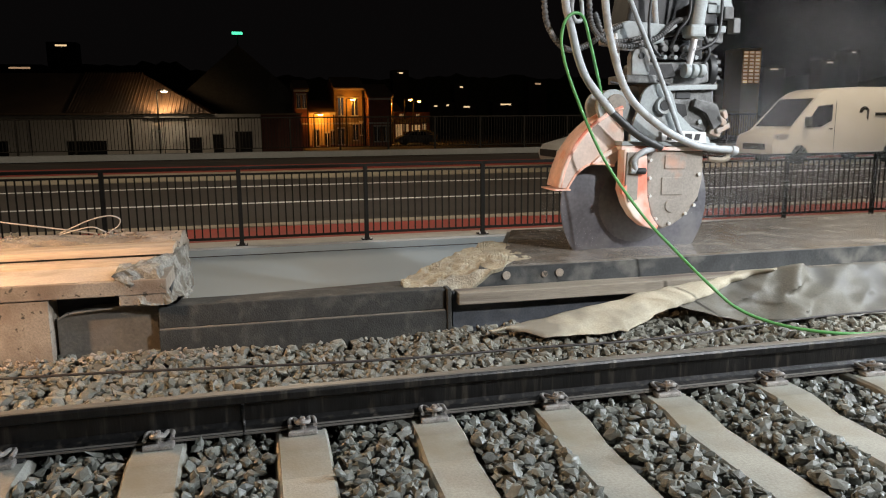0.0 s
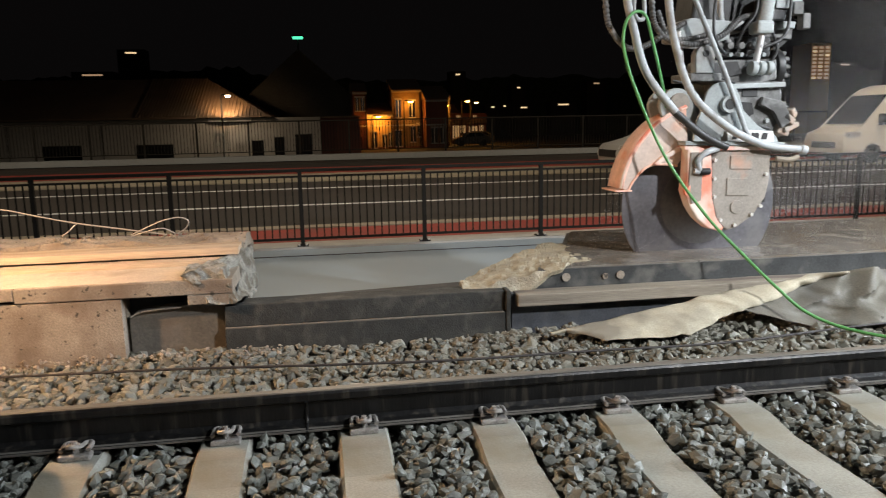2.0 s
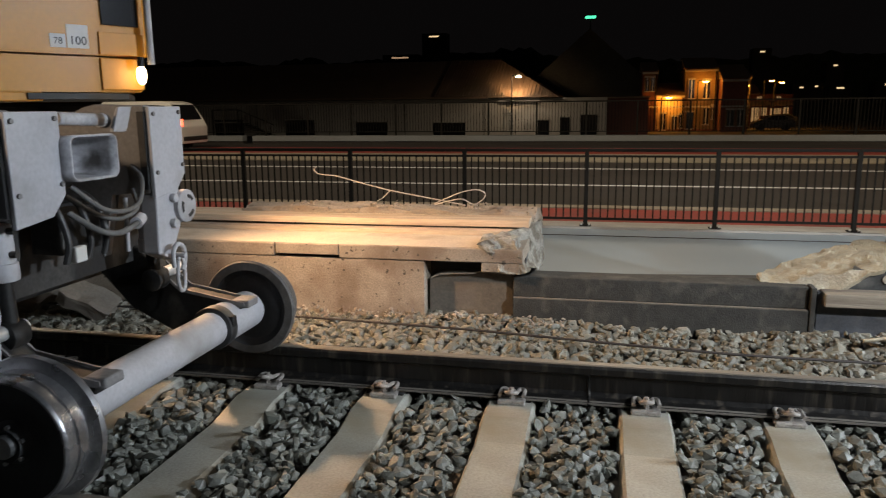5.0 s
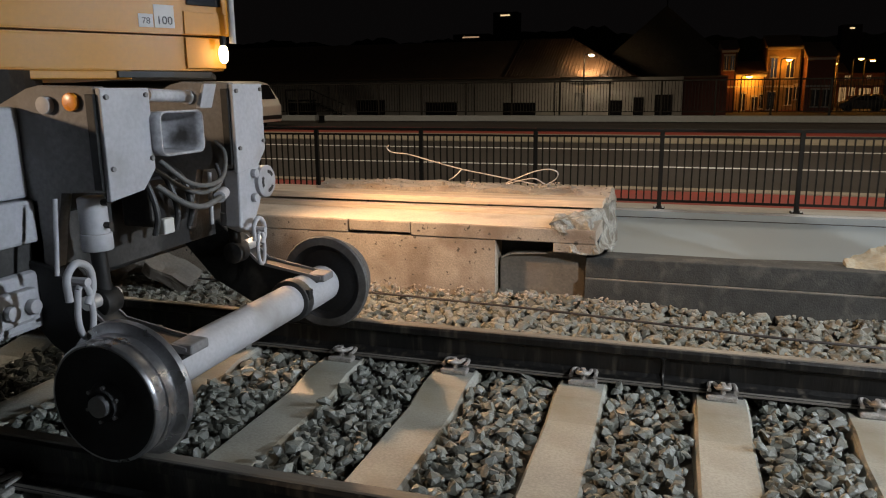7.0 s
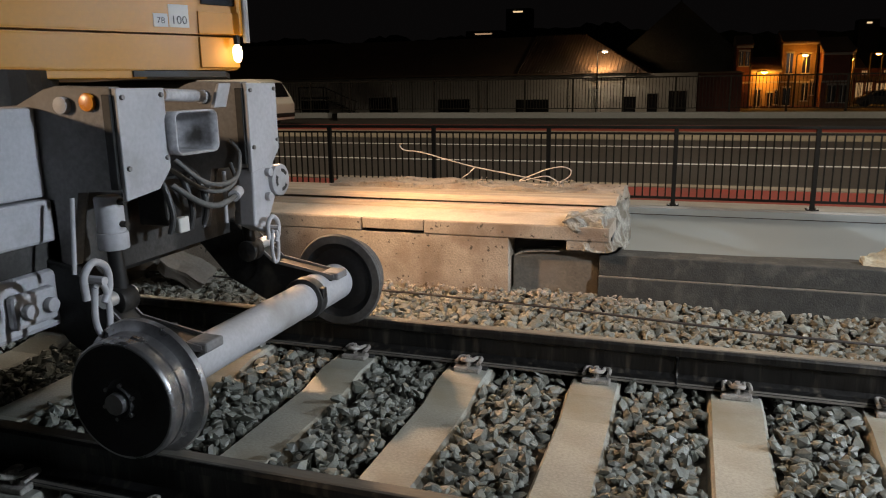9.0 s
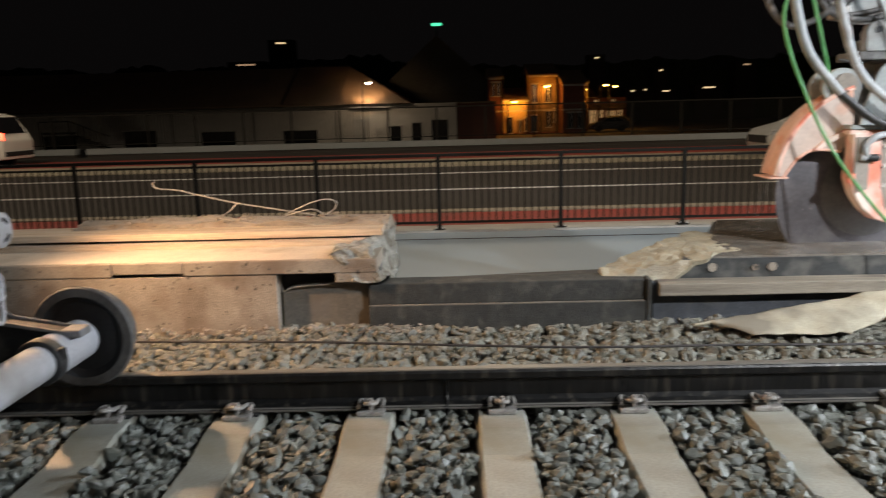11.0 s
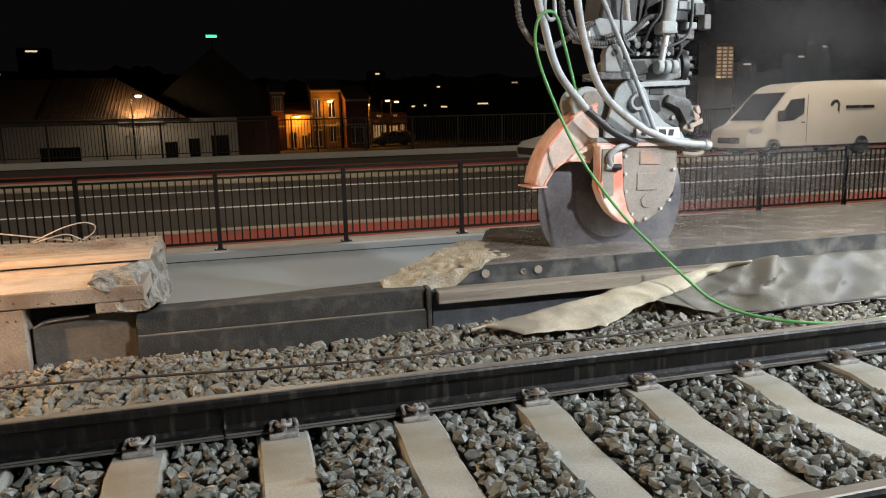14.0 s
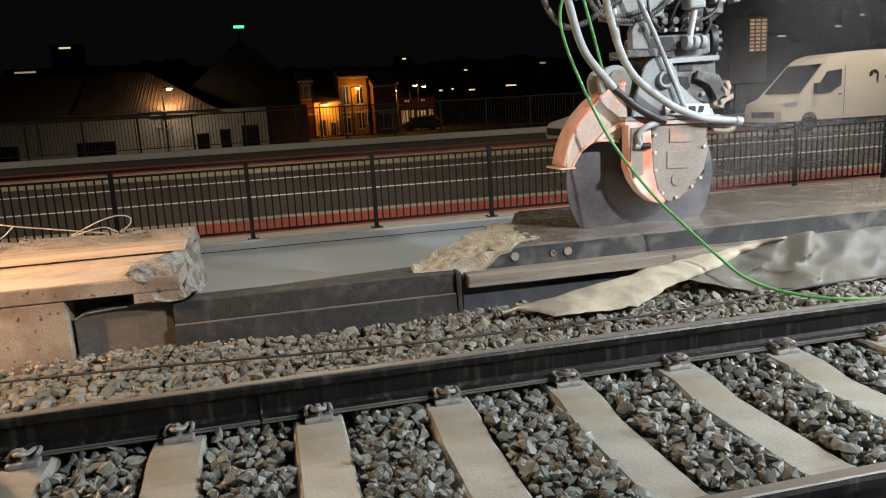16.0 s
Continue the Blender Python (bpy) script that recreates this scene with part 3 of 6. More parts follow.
part("slab_nose", bm, DARKCON, right)
top = prism([(2.75, 1.54), (2.80, 1.80), (3.0, 2.2), (3.33, 3.04), (30, 3.04), (30, 1.54)], "z", 0.36, 0.388)
for c in (3.5, 3.8, 4.2, 4.6, 5.2, 6, 7, 9):
    bmesh.ops.bisect_plane(top, geom=top.verts[:] + top.edges[:] + top.faces[:], plane_co=(c, 0, 0), plane_no=(1, 0, 0))
part("wet_top", top, WETTOP, right, "wet slab top")
lip = bmesh.new()
n = 70
rows = []
for i in range(n + 1):
    x = 2.07 + 1.28 * i / n
    row = []
    for j in range(22):
        u = j / 21
        y = 1.515 + 0.16 * min(1, max(0, (x - 2.74) / 0.14)) + 0.02 * noise.noise(Vector((x * 6, 0, 4))) + u * (0.10 + 0.75 * min(1, (x - 2.05) / 0.9))
        rise = min(1, max(0, (x - 2.07) / 0.75 + 0.25 * u))
        z = 0.255 + 0.15 * rise ** 0.8 - 0.035 * min(1, max(0, (x - 2.7) / 0.6)) - 0.06 * max(0, (x - 3.0) / 0.35) + 0.016 * noise.noise(Vector((x * 7, y * 7, 1))) + 0.016 * noise.noise(Vector((x * 19, y * 19, 2)))
        row.append(lip.verts.new((x, y, z)))
    hang = min(1, max(0, (x - 2.44) / 0.30))
    zl = min(row[0].co.z - 0.004, 0.222 + 0.17 * hang * hang * (3 - 2 * hang) + 0.02 * noise.noise(Vector((x * 14, 3, 3))))
    row.insert(0, lip.verts.new((x, 1.488 + 0.17 * min(1, max(0, (x - 2.74) / 0.14)) + 0.012 * noise.noise(Vector((x * 11, 9, 1))), zl)))
    rows.append(row)
for a, b in zip(rows, rows[1:]):
    for j in range(22):
        lip.faces.new((a[j], b[j], b[j + 1], a[j + 1]))
made = bmesh.ops.extrude_face_region(lip, geom=lip.faces[:])["geom"]
for v in made:
    if isinstance(v, bmesh.types.BMVert):
        v.co.z -= 0.03
        v.co.y += 0.02
part("slurry_lip", lip, SLURRY, right, "sandy slurry over the broken edge")
for x, z, r in ((2.775, 0.320, 0.029), (3.05, 0.315, 0.021), (3.16, 0.318, 0.029)):
    part("drill_hole_plug", lathe([(-0.006, r), (0.0, r * 0.96), (0.003, r * 0.6), (0.02, r * 0.5)], (x, 1.518, z), "y", 16), CONCRETE, right, "round pale plug")
timber = box(2.40, 9.0, 1.36, 1.52, 0.172, 0.252, 0.006)
for k in range(1, 26):
    bmesh.ops.bisect_plane(timber, geom=timber.verts[:] + timber.edges[:] + timber.faces[:], plane_co=(2.4 + k * 0.25, 0, 0), plane_no=(1, 0, 0))
for v in timber.verts:
    v.co.z += 0.006 * noise.noise(Vector((v.co.x * 3, 2, 0)))
tagged(part("timber_batten", timber, OLDWOOD), "wet weathered timber batten along the slab", "batten")

# ---- fence beside the road ----
def fence_panel():
    ob = thing("fence", "black painted steel fence panel with thin bars", "fence", "fence beside the road")
    part("post", box(-0.03, 0.03, -0.03, 0.03, 0.0, 1.12, 0.004), FENCE, ob)
    part("base_plate", box(-0.08, 0.08, -0.07, 0.07, 0.0, 0.014, 0.003), FENCE, ob)
    for x in (-0.055, 0.055):
        part("anchor_bolt", rod((x, -0.045, 0.014), (x, -0.045, 0.04), 0.013, seg=6), CHROME, ob)
    part("handrail", box(-0.895, 0.895, -0.035, 0.035, 1.08, 1.125, 0.008), FENCE, ob).location = (0.9, 0, 0)
    part("lower_rail", box(0.03, 1.77, -0.014, 0.014, 0.09, 0.125, 0.003), FENCE, ob)
    part("upper_rail", box(0.03, 1.77, -0.014, 0.014, 1.0, 1.03, 0.003), FENCE, ob)
    bar = None
    for k in range(1, 17):
        if bar is None:
            bar = part("bar", box(-0.0095, 0.0095, -0.0095, 0.0095, 0.12, 1.005), FENCE, ob)
        else:
            b = new("bar", bar.data)
            b.parent = ob
            bar_copy = b
            bar_copy.location = ((k - 1) * 0.1056, 0, 0)
    bar.location = (0, 0, 0)
    for c in ob.children:
        if c.name.startswith("bar"):
            c.location.x += 0.1056
    return ob


panel = fence_panel()
panel.matrix_basis = pose(0.87, 7.69, -0.385)
for k in range(-8, 17):
    if k:
        copy_thing(panel, pose(0.87 + 1.8 * k, 7.69, -0.385 + 0.002 * k, 0, 0, 0))


def far_fence():
    ob = thing("railing", "grey steel railing on the parapet across the road", "railing", "railing across the road")
    part("post", box(-0.035, 0.035, -0.03, 0.03, 0.0, 1.27, 0.004), FENCE, ob)
    part("handrail", box(-0.04, 2.06, -0.03, 0.03, 1.24, 1.29), FENCE, ob)
    part("lower_rail", box(0.03, 1.97, -0.012, 0.012, 0.12, 0.15), FENCE, ob)
    bar = part("bar", box(-0.009, 0.009, -0.009, 0.009, 0.15, 1.24), FENCE, ob)
    bar.location = (0.118, 0, 0)
    for k in range(2, 17):
        b = new("bar", bar.data)
        b.parent, b.location = ob, (0.118 * k, 0, 0)
    return ob


far = far_fence()
FARZ = tilt(25.75) + 0.33
far.matrix_basis = pose(-16.53, 25.77, FARZ)
for k in range(1, 26):
    copy_thing(far, pose(-16.53 + 1.883 * k, 25.77, FARZ))


def chunk(x, y, z, size, turn, label):
    bm = box(-size[0] / 2, size[0] / 2, -size[1] / 2, size[1] / 2, -size[2] / 2, size[2] / 2)
    bmesh.ops.subdivide_edges(bm, edges=bm.edges[:], cuts=4, use_grid_fill=True)
    rough_up(bm, size[2] * 0.25, 9)
    ob = tagged(part("concrete_chunk", bm, TROUGH), label, "rubble", "broken concrete by the track")
    ob.matrix_basis = pose(x, y, z, *turn)


chunk(-2.25, 0.98, 0.10, (0.34, 0.20, 0.10), (25, 30, 20), "broken slab of brown concrete leaning on the ballast")
chunk(-2.75, 1.12, 0.12, (0.4, 0.25, 0.16), (10, -20, 50), "broken lump of concrete lying on the ballast")

# ---- road-rail excavator standing on the track ----
def arc(cx, cy, r, a0, a1, n):
    return [(cx + r * math.cos(radians(a0 + (a1 - a0) * k / n)), cy + r * math.sin(radians(a0 + (a1 - a0) * k / n))) for k in range(n + 1)]


def text_mesh(name, words, size, mat, parent, m):
    data = bpy.data.curves.new(name, "FONT")
    data.body, data.size, data.extrude, data.align_x = words, size, 0.0008, "CENTER"
    temp = new("letters", data)
    bpy.context.view_layer.update()
    me = bpy.data.meshes.new_from_object(temp.evaluated_get(bpy.context.evaluated_depsgraph_get()))
    bpy.data.objects.remove(temp)
    me.materials.clear()
    me.materials.append(mat)
    ob = new(name, me)
    ob.parent, ob.matrix_basis = parent, m
    return ob


digger = thing("road_rail_excavator", "grey and yellow road-rail excavator standing on the track", "excavator")


def rail_wheel(outer, inner, sign, tread):
    """A flanged wheel; outer and inner are its faces along the axle."""
    c = (-0.575, 0, 0.392)
    prof = [(outer, 0.186), (outer, 0.192), (outer + sign * 0.008, 0.198), (outer + sign * 0.012, 0.199), (outer + sign * 0.040, 0.199), (outer + sign * 0.042, 0.194), (outer + sign * 0.052, 0.194), (outer + sign * 0.054, 0.200), (outer + sign * 0.09, 0.202), (outer + sign * 0.092, 0.204), (outer + sign * 0.102, 0.214), (outer + sign * 0.108, 0.232),
            (inner - sign * 0.012, 0.236), (inner, 0.228), (inner, 0.19)]
    w = part("rail_wheel", lathe(prof, c, "y", 56, None, False), tread, digger, "worn steel flanged wheel", True)
    part("wheel_disc", lathe([(outer + sign * 0.012, 0.04), (outer + sign * 0.03, 0.10), (outer + sign * 0.014, 0.165), (outer + sign * 0.001, 0.187), (inner - sign * 0.004, 0.193), (inner - sign * 0.03, 0.16), (inner - sign * 0.03, 0.05)], c, "y", 48), HUBDARK, w, "black greasy disc", True)
    part("hub_ring", lathe([(outer - sign * 0.004, 0.034), (outer - sign * 0.012, 0.05), (outer + sign * 0.012, 0.066), (outer + sign * 0.02, 0.07)], c, "y", 32), HUBDARK, w, "", True)
    part("hub_cap", lathe([(outer - sign * 0.03, 0.01), (outer - sign * 0.028, 0.034), (outer + sign * 0.01, 0.036)], c, "y", 24), WHEEL, w, "", True)
    for k in range(6):
        a = radians(60 * k + 20)
        p = Vector((c[0] + 0.058 * math.cos(a), outer - sign * 0.001, c[2] + 0.058 * math.sin(a)))
        part("hub_bolt", rod(p, p + Vector((0, -sign * 0.01, 0)), 0.007, seg=6), WHEEL, w)


rail_wheel(-1.505, -1.368, 1, WHEEL)
rail_wheel(0.145, 0.008, -1, DULLRIM)
axle = part("axle_tube", rod((-0.575, -1.36, 0.392), (-0.575, -0.30, 0.392), 0.076, seg=32), GREY, digger, "pale grey painted axle tube", True)
part("axle_sleeve", rod((-0.575, -0.28, 0.392), (-0.575, 0.0, 0.392), 0.09, seg=32, bevel=0.008), GREY, axle, "", True)
part("axle_sleeve", rod((-0.575, -1.37, 0.392), (-0.575, -1.22, 0.392), 0.088, seg=32, bevel=0.008), GREY, axle, "", True)
part("strap", rod((-0.575, -0.345, 0.392), (-0.575, -0.285, 0.392), 0.098, seg=32, bevel=0.004), BLACKHOSE, axle, "black rubber strap", True)
part("strap_buckle", box(-0.50, -0.474, -0.335, -0.295, 0.40, 0.45, 0.006), DARKM, axle)


def swing_arm(y):
    a = part("swing_arm", prism([(-0.50, 0.46), (-0.56, 0.485), (-0.80, 0.525), (-0.92, 0.63), (-1.0, 0.72), (-1.16, 0.76), (-1.22, 0.60), (-1.06, 0.43), (-0.86, 0.33), (-0.68, 0.305), (-0.55, 0.31)], "y", y - 0.05, y + 0.05, 0.012), DARKM, digger, "dark greasy swing arm")
    for s in (-0.055, 0.043):
        part("arm_edge", prism([(-0.48, 0.482), (-0.58, 0.498), (-0.80, 0.538), (-0.925, 0.645), (-0.925, 0.63), (-0.80, 0.522), (-0.58, 0.486), (-0.48, 0.468)], "y", y + s, y + s + 0.008), GREYSHADE, a, "worn edge")
    part("pivot_pin", rod((-0.86, y - 0.075, 0.615), (-0.86, y + 0.075, 0.615), 0.026, seg=16), CHROME, a, "", True)
    part("arm_bracket", box(-0.55, -0.46, y - 0.05, y + 0.05, 0.455, 0.492, 0.008), GREYSHADE, a)


swing_arm(-1.16)
swing_arm(-0.16)


def cylinder(y, top, mid, low):
    c = part("cylinder_barrel", rod((-0.87, y, mid), (-0.875, y, top), 0.048, seg=28, bevel=0.01), GREY, digger, "grey hydraulic cylinder barrel", True)
    part("cylinder_collar", rod((-0.87, y, mid - 0.012), (-0.87, y, mid + 0.05), 0.054, seg=28, bevel=0.006), GREY, c, "", True)
    part("piston_rod", rod((-0.86, y, low), (-0.87, y, mid), 0.028, seg=20), DARKM, c, "dark oily piston rod", True)
    part("rod_eye", rod((-0.86, y - 0.04, low), (-0.86, y + 0.04, low), 0.05, seg=20, bevel=0.008), DARKM, c, "", True)
    for dz in (0.03, 0.11):
        part("port_plug", rod((-0.87, y, mid + dz + 0.05), (-0.80, y, mid + dz + 0.05), 0.012, seg=8), DARKM, c)


cylinder(-1.142, 0.98, 0.80, 0.60)
cylinder(-0.30, 1.02, 0.74, 0.60)


def end_plate(y0, y1, z0, z1, cut):
    """White painted end panel with a cut lower corner, and the gusset behind it."""
    near, away = (y1, y0)
    p = part("end_panel", prism([(y0, z0 - 0.02), (y0, z1), (y1, z1), (y1, z0 + cut), (y1 - cut, z0)], "x", -0.765, -0.745, 0.004), GREY, digger, "flat pale grey bolted end panel")
    for y, z in ((y0 + 0.02, z1 - 0.03), (y1 - 0.025, z1 - 0.025), (y1 - 0.02, z0 + cut + 0.04), (y0 + 0.02, z0 + 0.09)):
        part("panel_bolt", rod((-0.745, y, z), (-0.735, y, z), 0.009, seg=6), GREYSHADE, p)
    part("panel_edge", box(-0.80, -0.766, y0 - 0.012, y0 + 0.012, z0 + 0.02, z1 - 0.02, 0.003), DARKM, p, "dark rubber edge")
    g = part("gusset", prism([(-0.77, z1 + 0.005), (-1.0, z1 + 0.012), (-1.06, z1), (-1.18, z1 - 0.06), (-1.5, z1 - 0.065), (-1.5, 0.72), (-1.02, 0.72), (-0.96, 1.0), (-0.77, 1.0)], "y", y0 + 0.0, y0 + 0.05, 0.006), GREYSHADE, digger, "grey steel gusset plate with painted shade")
    part("pin_boss", rod((-0.97, y0 - 0.022, z1 - 0.055), (-0.97, y0 + 0.01, z1 - 0.055), 0.03, seg=24, bevel=0.004), GREY, g, "", True)
    return g


gus = end_plate(-1.19, -0.95, 0.99, 1.35, 0.07)
part("amber_reflector", rod((-0.862, -1.206, 1.305), (-0.862, -1.19, 1.305), 0.031, seg=28, bevel=0.004), AMBER, gus, "round amber reflector", True)
end_plate(-0.42, -0.185, 1.0, 1.365, 0.07)
# scoop-shaped lamp guard between the panels
scoop = bmesh.new()
outer = []
for x, grow in ((-0.70, 1.0), (-0.74, 0.985), (-0.86, 0.93), (-0.885, 0.80), (-0.885, 0.3)):
    ring = []
    for sy, sz in ((-1, -1), (1, -1), (1, 1), (-1, 1)):
        for a in range(4):
            ang = {(-1, -1): 180, (1, -1): 270, (1, 1): 0, (-1, 1): 90}[(sy, sz)] + 30 * a
            ring.append(scoop.verts.new((x, -0.835 + grow * (sy * 0.095 + 0.035 * math.cos(radians(ang))), 1.185 + grow * (sz * 0.052 + 0.03 * math.sin(radians(ang))))))
    outer.append(ring)
for a, b in zip(outer, outer[1:]):
    for k in range(16):
        scoop.faces.new((a[k], a[(k + 1) % 16], b[(k + 1) % 16], b[k]))
scoop.faces.new(outer[-1])
lamp_guard = part("lamp_guard", scoop, SOOTGREY, digger, "pale dented square lamp guard with soot inside", True)
thick = lamp_guard.modifiers.new("thickness", "SOLIDIFY")
thick.thickness = 0.008
part("guard_tube", rod((-0.80, -0.90, 1.325), (-0.80, -0.66, 1.315), 0.024, seg=16), SOOTGREY, digger, "", True)
part("guard_lever", prism([(-0.735, 1.27), (-0.70, 1.36), (-0.685, 1.365), (-0.715, 1.27)], "y", -0.70, -0.62, 0.003), GREY, digger)
part("sooty_opening", prism([(-0.90, 1.17), (-0.905, 1.21), (-0.885, 1.235), (-0.84, 1.23), (-0.80, 1.24), (-0.81, 1.21), (-0.83, 1.18), (-0.86, 1.165)], "x", -0.868, -0.856), SAWBLACK, lamp_guard, "black soot patch")

# frame of the undercarriage
part("side_frame", box(-4.6, -1.10, -1.95, -1.19, 0.975, 1.29, 0.012), GREY, digger, "grey side frame")
part("side_rail", box(-4.6, -1.085, -1.95, -1.115, 0.815, 0.968, 0.012), GREY, digger, "grey frame rail")
part("dark_band", box(-4.6, -1.12, -1.95, -1.125, 0.715, 0.815), NEARBLACK, digger, "set-back dark band")
part("lower_rail", box(-4.6, -1.09, -1.95, -1.135, 0.50, 0.715, 0.02), GREY, digger, "grey lower rail")
lug = part("bolted_lug", box(-1.09, -1.045, -1.43, -1.25, 0.55, 0.67, 0.015), GREY, digger)
for y in (-1.385, -1.295):
    part("lug_bolt", rod((-1.045, y, 0.61), (-1.015, y, 0.61), 0.026, seg=20, bevel=0.004), GREY, lug, "", True)
part("cross_beam", box(-1.30, -1.05, -1.19, 0.12, 0.66, 0.98, 0.015), DARKM, digger, "dark oily cross beam")
# Shade behind the panels is painted into this plate's colour.
part("lower_plate", prism([(-1.18, 0.66), (0.12, 0.66), (0.12, 0.72), (-0.35, 0.98), (-1.18, 0.90)], "x", -1.05, -1.03), NEARBLACK, digger)
part("chassis", box(-4.6, -1.30, -1.15, 0.25, 0.55, 1.26, 0.02), DARKM, digger, "dark chassis under the turntable")
part("far_bracket", prism(arc(-0.265, 0.94, 0.07, -60, 110, 8) + [(-0.41, 0.995), (-0.42, 0.74), (-0.33, 0.70)], "x", -0.83, -0.75, 0.008), GREY, digger, "grey pivot bracket")
pulley = part("bracket_pulley", lathe([(-0.03, 0.02), (-0.03, 0.062), (-0.018, 0.074), (0.006, 0.074), (0.012, 0.066), (0.012, 0.03)], (-0.735, -0.215, 0.925), "x", 32), GREY, digger, "grey slotted end disc", True)
for a in (30, 150, 270):
    part("disc_slot", prism(arc(-0.215, 0.925, 0.052, a, a + 60, 6) + arc(-0.215, 0.925, 0.036, a + 60, a, 6), "x", -0.7235, -0.7215), INK, pulley)
for y, z in ((-0.30, 0.97), (-0.31, 0.86)):
    part("bracket_boss", rod((-0.75, y, z), (-0.725, y, z), 0.02, seg=16, bevel=0.003), GREY, digger, "", True)
part("guide_rod", rod((-0.93, -1.275, 0.72), (-0.95, -1.225, 0.98), 0.008, seg=10), GREY, digger, "", True)
part("guide_rod", rod((-0.80, -0.56, 0.78), (-0.80, -0.55, 1.0), 0.009, seg=10), GREY, digger, "", True)
part("tool_clip", box(-0.80, -0.77, -0.90, -0.84, 0.80, 0.86, 0.006), SIGN, digger, "pale plastic clip")
part("valve_block", box(-0.98, -0.84, -0.88, -0.66, 0.82, 0.98, 0.01), DARKM, digger)
for y in (-0.92, -0.80, -0.71):
    part("feed_pipe", hose([(-0.80, y, 0.80), (-0.79, y + 0.01, 0.88), (-0.82, y, 1.0), (-0.9, y, 1.05)], 0.012, 8), BLACKHOSE, digger, "", True)
part("short_hose", hose([(-0.80, -0.86, 1.08), (-0.74, -0.78, 0.99), (-0.72, -0.68, 0.965), (-0.73, -0.56, 0.985), (-0.78, -0.46, 1.07), (-0.85, -0.42, 1.12)], 0.010, 10), MACHHOSE, digger, "", True)
part("short_hose", hose([(-0.84, -0.84, 1.04), (-0.78, -0.74, 0.955), (-0.76, -0.64, 0.93), (-0.77, -0.52, 0.955), (-0.84, -0.44, 1.02)], 0.009, 10), MACHHOSE, digger, "", True)
part("short_hose", hose([(-0.82, -0.86, 0.98), (-0.75, -0.80, 0.91), (-0.72, -0.72, 0.885), (-0.72, -0.60, 0.905), (-0.76, -0.52, 0.915)], 0.012, 10), MACHHOSE, digger, "", True)
part("hose_coupling", rod((-0.725, -0.60, 0.905), (-0.75, -0.53, 0.915), 0.025, seg=12), GREY, digger, "", True)


def chain(y, z, s=1.0, x=-0.68):
    part("shackle", hose([(x, y - 0.045 * s, z - 0.05 * s), (x, y - 0.045 * s, z + 0.03 * s), (x, y, z + 0.07 * s), (x, y + 0.055 * s, z + 0.04 * s), (x, y + 0.06 * s, z - 0.03 * s), (x, y + 0.03 * s, z - 0.08 * s)], 0.013 * s, 10), GREY, digger, "pale steel shackle", True)
    part("chain_link", hose([(x, y - 0.005 * s, z - 0.02 * s), (x, y - 0.018 * s, z - 0.12 * s), (x, y + 0.0 * s, z - 0.185 * s), (x, y + 0.035 * s, z - 0.185 * s), (x, y + 0.05 * s, z - 0.11 * s),
                              (x, y + 0.04 * s, z - 0.03 * s), (x, y + 0.012 * s, z - 0.005 * s), (x, y - 0.005 * s, z - 0.02 * s)], 0.011 * s, 10), GREY, digger, "pale steel chain link", True)
    part("shackle_bolt", rod((x - 0.03, y + 0.01, z + 0.005), (x + 0.03, y + 0.01, z + 0.005), 0.016 * s, seg=8), GREY, digger)


chain(-1.40, 0.74, 0.95, -0.72)
chain(-0.36, 0.72, 0.8, -0.70)

# upper body, slewed over the track
A, B, C = (-1.80, 0.70), (-3.02, -1.48), (-1.66, 1.00)
body = part("upper_body", prism([A, B, (-5.2, 0.0), (-3.3, 2.6), C], "z", 1.665, 3.3, 0.02), YELLOW, digger, "yellow painted upper body")
part("skirt", prism([(-1.815, 0.675), (-3.0, -1.45), (-5.1, 0.0), (-3.3, 2.5), (-1.69, 0.96)], "z", 1.455, 1.655, 0.015), YELLOW, digger, "yellow lower skirt")
part("skirt_step", prism([(-1.955, 0.42), (-3.0, -1.45), (-5.0, 0.0), (-3.4, 1.5)], "z", 1.405, 1.455, 0.006), YELLOW, digger)
part("under_tray", prism([(-1.82, 0.62), (-1.98, 0.34), (-3.6, 1.2), (-2.4, 1.9), (-1.75, 0.90)], "z", 1.415, 1.45), INK, digger)
side = Vector((C[0] - A[0], C[1] - A[1], 0)).normalized()
outw = Vector((side.y, -side.x, 0))


def slab_on_side(d0, d1, z0, z1, out0, out1):
    a, b = Vector((*A, 0)) + side * d0, Vector((*A, 0)) + side * d1
    pts = [a + outw * out0, b + outw * out0, b + outw * out1, a + outw * out1]
    return prism([(p.x, p.y) for p in pts], "z", z0, z1, 0.003)


part("corner_panel", slab_on_side(0.015, 0.30, 1.67, 1.80, 0.001, 0.012), YELLOW, body, "yellow corner panel")
part("corner_skirt", slab_on_side(0.015, 0.28, 1.47, 1.65, 0.001, 0.012), YELLOW, body, "yellow corner skirt")
part("cab_window", slab_on_side(0.04, 0.27, 1.84, 2.8, 0.001, 0.014), DARKWIN, body, "dark cab window")
part("mirror_bar", rod((-1.60, 0.93, 1.62), (-1.60, 0.93, 2.6), 0.02, seg=14), GREY, body, "grey mirror bar", True)
wl = part("work_lamp", lathe([(-0.055, 0.012), (-0.04, 0.024), (0.0, 0.03), (0.035, 0.026), (0.052, 0.012)], (-1.625, 0.86, 1.555), "z", 24), BULB, body, "glowing warm work lamp", True)
wl.visible_shadow = False
part("lamp_socket", rod((-1.625, 0.86, 1.605), (-1.625, 0.86, 1.66), 0.02, seg=14), DARKM, body, "", True)
ax = Vector((A[0] - B[0], A[1] - B[1], 0)).normalized()
face = Vector((ax.y, -ax.x, 0))
yaw = math.degrees(math.atan2(ax.y, ax.x))
